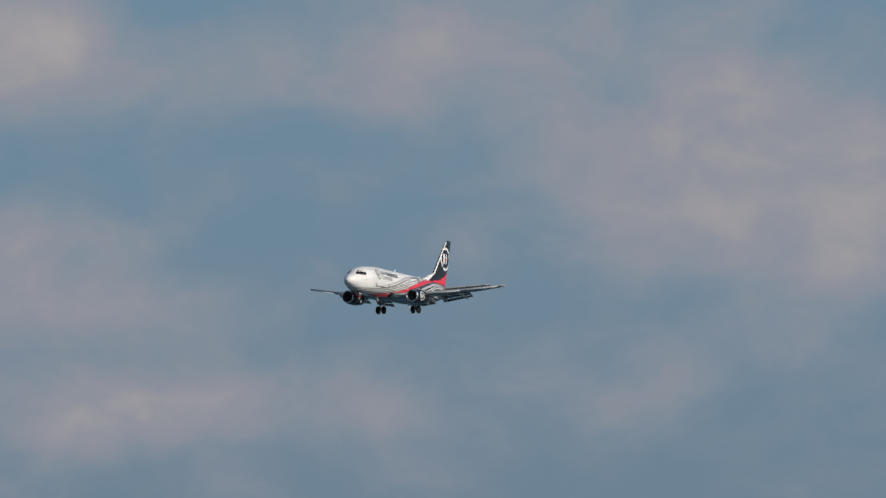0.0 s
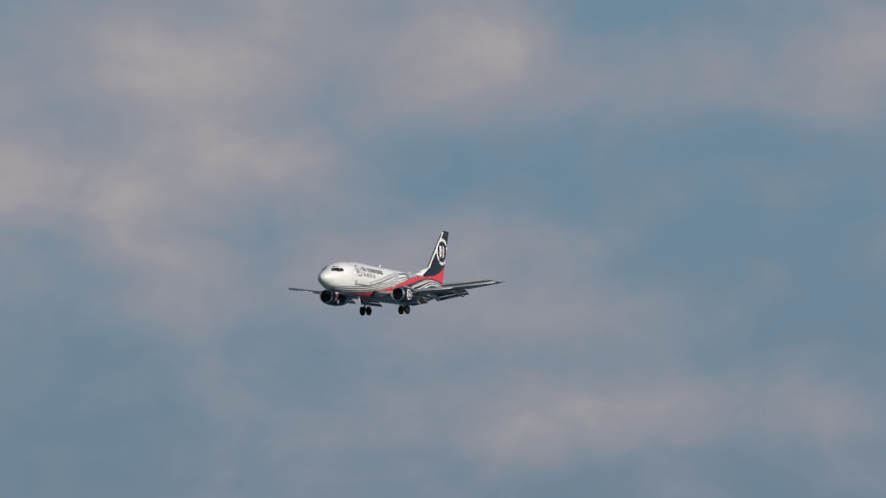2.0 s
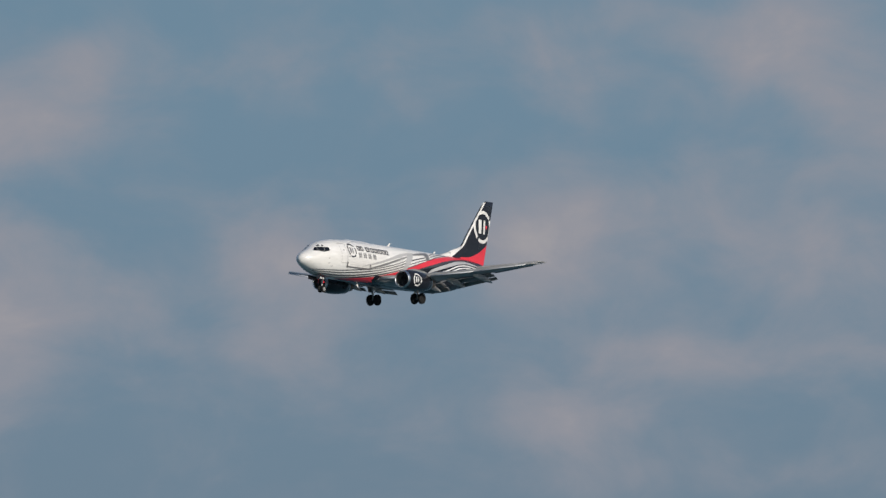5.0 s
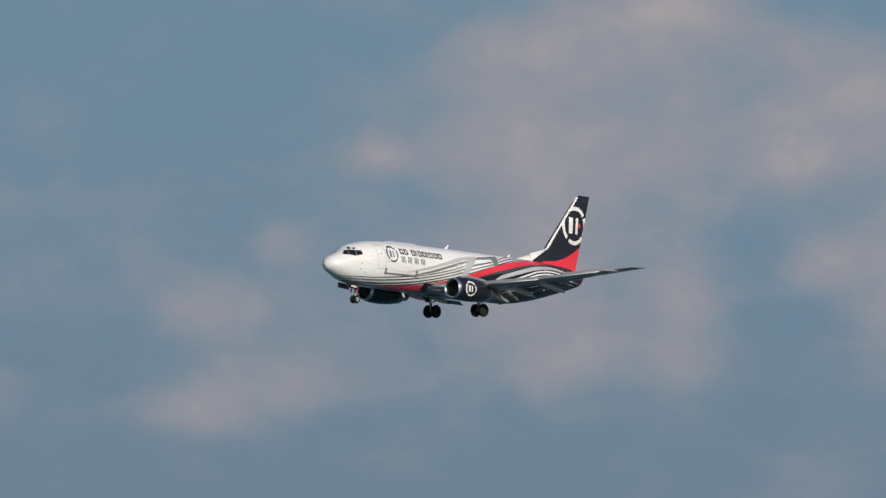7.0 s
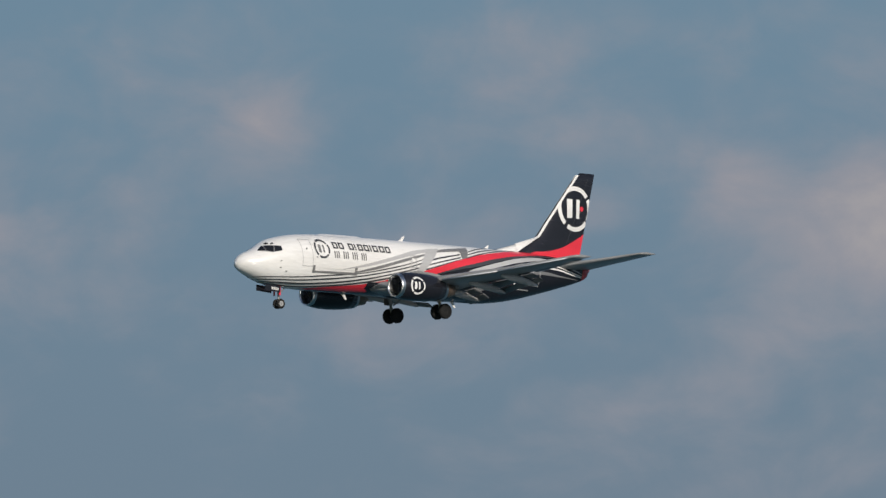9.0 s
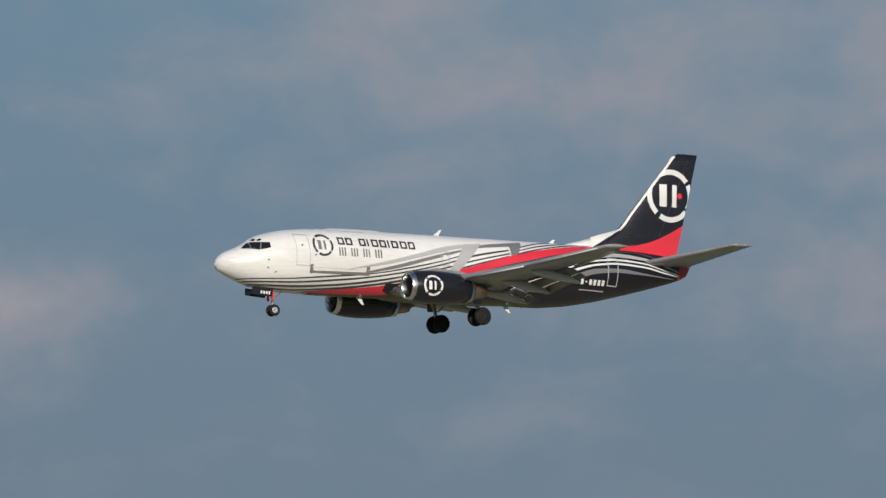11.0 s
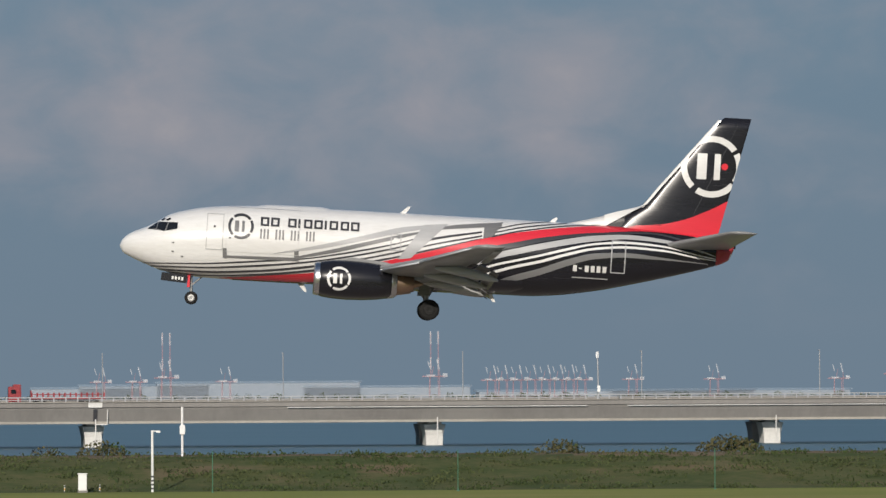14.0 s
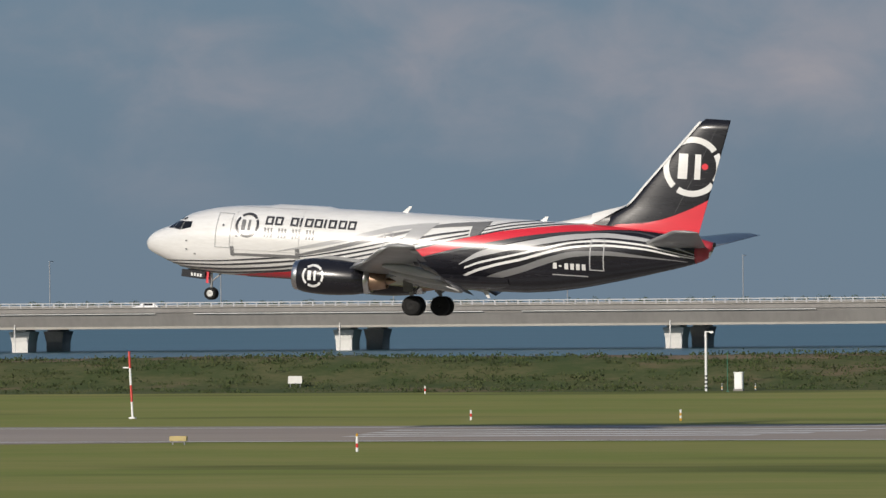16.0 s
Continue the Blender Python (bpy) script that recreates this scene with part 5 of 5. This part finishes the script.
def excavator(bearing, y):
    x = place(bearing, y)
    z = ground_height(x, y)
    e = empty("excavator", (x, y, z), "yellow tracked excavator at rest on the bank", "excavator")
    part("track", box_bm([((0, -0.7, 0.3), (2.6, 0.45, 0.6)), ((0, 0.7, 0.3), (2.6, 0.45, 0.6))], 0.2), IRON, e)
    part("house", box_bm([((0.3, 0, 1.05), (2.0, 1.8, 0.8))], 0.12), YELLOW, e)
    part("cab", box_bm([((-0.5, -0.5, 1.35), (0.9, 0.8, 1.3))], 0.1), GLASS, e)
    part("boom", rods([((-0.4, 0.2, 1.2), (-1.8, 0.2, 2.0), 0.18), ((-1.8, 0.2, 2.0), (-3.0, 0.2, 0.8), 0.14)]), YELLOW, e)
    part("bucket", box_bm([((-3.0, 0.2, 0.5), (0.6, 0.8, 0.6))], 0.1), IRON, e)
    e.scale = (0.75, 0.75, 0.75)
    return e


digger = excavator(-7.30, 657)


def concrete_column(bearing, y):
    x = place(bearing, y)
    e = empty("concrete_column", (x, y, ground_height(x, y) - 0.1), "stout weathered concrete column on the bank's crest", "column")
    part("shaft", box_bm([((0, 0, 1.4), (0.42, 0.42, 2.8))], 0.04), CONCRETE, e)
    part("cap", box_bm([((0, 0, 2.85), (0.55, 0.55, 0.14))], 0.03), CONCRETE, e)


concrete_column(-6.38, 649)


def white_gantry(bearing):
    x = 1400 * math.tan(radians(bearing)) / (1 - 0.052 * math.tan(radians(bearing)))
    e = empty("sign_gantry", (x, 1416.5 + 0.052 * x, 6.1), "white steel lattice gantry standing on the viaduct", "gantry")
    part("beam", box_bm([((0, 0, 3.35), (7.0, 0.3, 0.22)), ((0, 0, 2.45), (7.0, 0.2, 0.14))], 0.02), GALV, e)
    for i in range(13):
        part("bar", box_bm([((-3.4 + 6.8 * i / 12, 0, 2.9), (0.12, 0.1, 0.85))]), GALV, e)
    for sx in (-3.35, 3.35):
        part("leg", box_bm([((sx, 0, 1.6), (0.3, 0.3, 3.4))], 0.03), GALV, e)


white_gantry(14.28)


# ---- far shore: port cranes and sheds across the bay ----
def port_crane(bearing, y, s, mat, up):
    x = place(bearing, y)
    e = empty("port_crane", (x, y, -1.6), "distant quay crane across the bay, haze painted in", "crane", "far port cranes")
    h = 36 * s
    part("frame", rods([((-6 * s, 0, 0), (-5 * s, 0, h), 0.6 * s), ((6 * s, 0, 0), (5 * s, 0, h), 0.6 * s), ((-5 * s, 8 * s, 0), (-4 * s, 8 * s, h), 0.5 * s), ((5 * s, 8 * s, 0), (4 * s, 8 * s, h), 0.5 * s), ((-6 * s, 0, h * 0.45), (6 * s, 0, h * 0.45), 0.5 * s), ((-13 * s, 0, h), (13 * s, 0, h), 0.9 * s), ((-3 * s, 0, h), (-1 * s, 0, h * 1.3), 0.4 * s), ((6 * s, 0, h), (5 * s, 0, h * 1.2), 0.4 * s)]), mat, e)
    part("machine_house", box_bm([((11 * s, 0, h + 1.2 * s), (5 * s, 4 * s, 4 * s))]), HAZETIP, e, "white machinery house")
    part("trolley", box_bm([((-4 * s, 0, h + 0.8 * s), (9 * s, 4 * s, 2.2 * s))]), HAZETIP, e, "pale trolley")
    part("apex", rods([((5 * s, 0, h * 1.2), (2.5 * s, 0, h * 1.5), 0.9 * s)]), HAZETIP, e, "white tip of the raised stay")
    part("apex", rods([((-5 * s, 0, h * 1.25), (-7 * s, 0, h * 1.45), 0.6 * s)]), HAZETIP, e, "white tip of the raised stay")
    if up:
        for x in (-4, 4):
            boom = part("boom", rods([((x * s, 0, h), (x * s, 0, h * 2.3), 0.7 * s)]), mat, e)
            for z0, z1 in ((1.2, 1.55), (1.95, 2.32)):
                part("white_band", rods([((x * s, 0, h * z0), (x * s, 0, h * z1), 0.95 * s)]), HAZETIP, boom)
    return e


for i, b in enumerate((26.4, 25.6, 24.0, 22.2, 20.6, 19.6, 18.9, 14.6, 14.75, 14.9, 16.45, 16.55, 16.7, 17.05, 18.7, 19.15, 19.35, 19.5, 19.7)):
    port_crane(b, 4300, 0.44 + 0.06 * (i % 3), HAZESTEEL, 0)
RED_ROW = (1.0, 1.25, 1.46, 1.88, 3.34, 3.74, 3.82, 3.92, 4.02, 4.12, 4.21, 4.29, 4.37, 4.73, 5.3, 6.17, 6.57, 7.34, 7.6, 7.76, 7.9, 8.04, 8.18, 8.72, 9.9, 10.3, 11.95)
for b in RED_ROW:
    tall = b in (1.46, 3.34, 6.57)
    port_crane(b, 4300, 0.5 if tall else 0.44, HAZERED, tall)
for b, w, h in ((1.3, 70, 8), (2.1, 110, 9), (0.9, 60, 7), (3.0, 90, 7), (4.6, 150, 5), (5.4, 130, 5), (20.5, 60, 7), (16.0, 160, 3)):
    x = place(b, 4450)
    e = empty("warehouse", (x, 4450, -1.6), "distant warehouse on the far shore, pale from painted haze", "building")
    h = h * 1.35
    part("wall", box_bm([((0, 0, (h + 3) / 2), (w, 30, h + 3))]), HAZEWHITE, e)
    part("roof", box_bm([((0, 0, h + 3.6), (w * 1.02, 31, 1.2))]), HAZESTEEL, e)
shore = mesh_object("far_shore", *loft([[(x, 4400, -1.7), (x, 4410, 3.0 + 2.5 * noise.noise(Vector((x * 0.004, 0, 0)))), (x, 4600, 3.0)] for x in range(-2200, 2600, 40)], False), HAZESTEEL, None, "low hazy far shore")
tagged(shore, category="shore", kind="structure")

# ---- what moves ----
# seconds, place of the airliner's mid-body, pitch, bank and turn (degrees)
FLIGHT = (
    (0.0, 1022.97, 423.87, 76.84, 2.57, 0.71, -2.61),
    (0.5, 987.41, 424.01, 75.41, 2.51, 0.85, -2.69),
    (1.0, 951.81, 424.16, 73.80, 2.34, 0.65, -2.49),
    (1.5, 916.16, 424.31, 72.02, 2.22, 0.33, -2.17),
    (2.0, 880.48, 424.45, 70.10, 2.21, 0.57, -1.92),
    (2.5, 844.76, 424.60, 68.05, 2.19, 0.80, -1.79),
    (3.0, 809.02, 424.75, 65.87, 2.24, 0.26, -1.88),
    (3.5, 773.25, 424.89, 63.59, 2.36, -0.05, -1.94),
    (4.0, 737.47, 425.04, 61.22, 2.37, 0.14, -1.98),
    (4.5, 701.66, 425.19, 58.77, 2.39, 0.33, -2.04),
    (5.0, 665.85, 425.33, 56.25, 2.41, 0.52, -2.08),
    (5.5, 630.03, 425.48, 53.69, 2.42, 0.71, -2.15),
    (6.0, 594.21, 425.63, 51.08, 2.44, 0.90, -2.19),
    (6.5, 558.39, 425.77, 48.45, 2.53, 1.25, -2.15),
    (7.0, 522.58, 425.92, 45.81, 2.74, 1.20, -2.10),
    (7.5, 486.78, 426.07, 43.17, 2.71, 0.99, -2.04),
    (8.0, 451.00, 426.21, 40.54, 2.48, 0.39, -2.13),
    (8.5, 415.24, 426.36, 37.93, 2.16, -0.69, -1.90),
    (9.0, 379.50, 426.51, 35.36, 2.25, -1.18, -1.69),
    (9.5, 343.79, 426.65, 32.84, 2.34, -1.67, -1.50),
    (10.0, 308.12, 426.80, 30.38, 2.43, -2.16, -1.31),
    (10.5, 272.48, 426.95, 27.99, 2.53, -2.65, -1.11),
    (11.0, 236.88, 427.09, 25.68, 2.62, -3.14, -0.92),
    (11.5, 201.34, 427.24, 23.46, 2.73, -2.41, -1.19),
    (12.0, 165.84, 427.38, 21.35, 2.78, -0.99, -1.62),
    (12.5, 130.40, 427.53, 19.35, 2.93, 0.04, -1.85),
    (13.0, 95.02, 427.67, 17.35, 2.92, 0.39, -2.06),
    (13.5, 59.71, 427.82, 15.74, 3.61, 0.76, -2.24),
    (14.0, 24.47, 427.96, 14.14, 3.70, 0.24, -2.29),
    (14.5, -10.71, 428.11, 12.70, 4.04, -0.31, -2.35),
    (15.0, -45.80, 428.25, 11.42, 4.12, -0.33, -2.15),
    (15.5, -80.82, 428.40, 10.31, 4.16, -0.35, -2.06),
    (16.0, -115.74, 428.54, 9.39, 3.97, -0.32, -2.13),
)


def drive(thing, t_ref, bearing, speed, y=1404.0):
    x = y * math.tan(radians(bearing)) / (1 - 0.052 * math.tan(radians(bearing)))
    walk(thing, [(t, pose(x + speed * (t - t_ref), y + 0.052 * (x + speed * (t - t_ref)), 5.55, 0, 0, math.degrees(LEAN))) for t in (0.0, 16.0)])


def motions():
    shift = Matrix.Translation((-16.0, 0, 0))
    walk(airliner, [(t, pose(x, y, z, 0, 0, turn) @ pose(0, 0, 0, 0, p, 0) @ pose(0, 0, 0, bank, 0, 0) @ shift) for t, x, y, z, p, bank, turn in FLIGHT])
    drive(lorry, 14.5, -0.17, -26.0)
    drive(car_white, 16.0, -17.15, -24.0, 1406)
    drive(car_second, 15.0, -4.95, -22.0, 1408)
    drive(car_dark, 14.5, -3.05, -23.0, 1405)
    drive(car_far, 12.5, 18.9, -20.0, 1406)


motions()
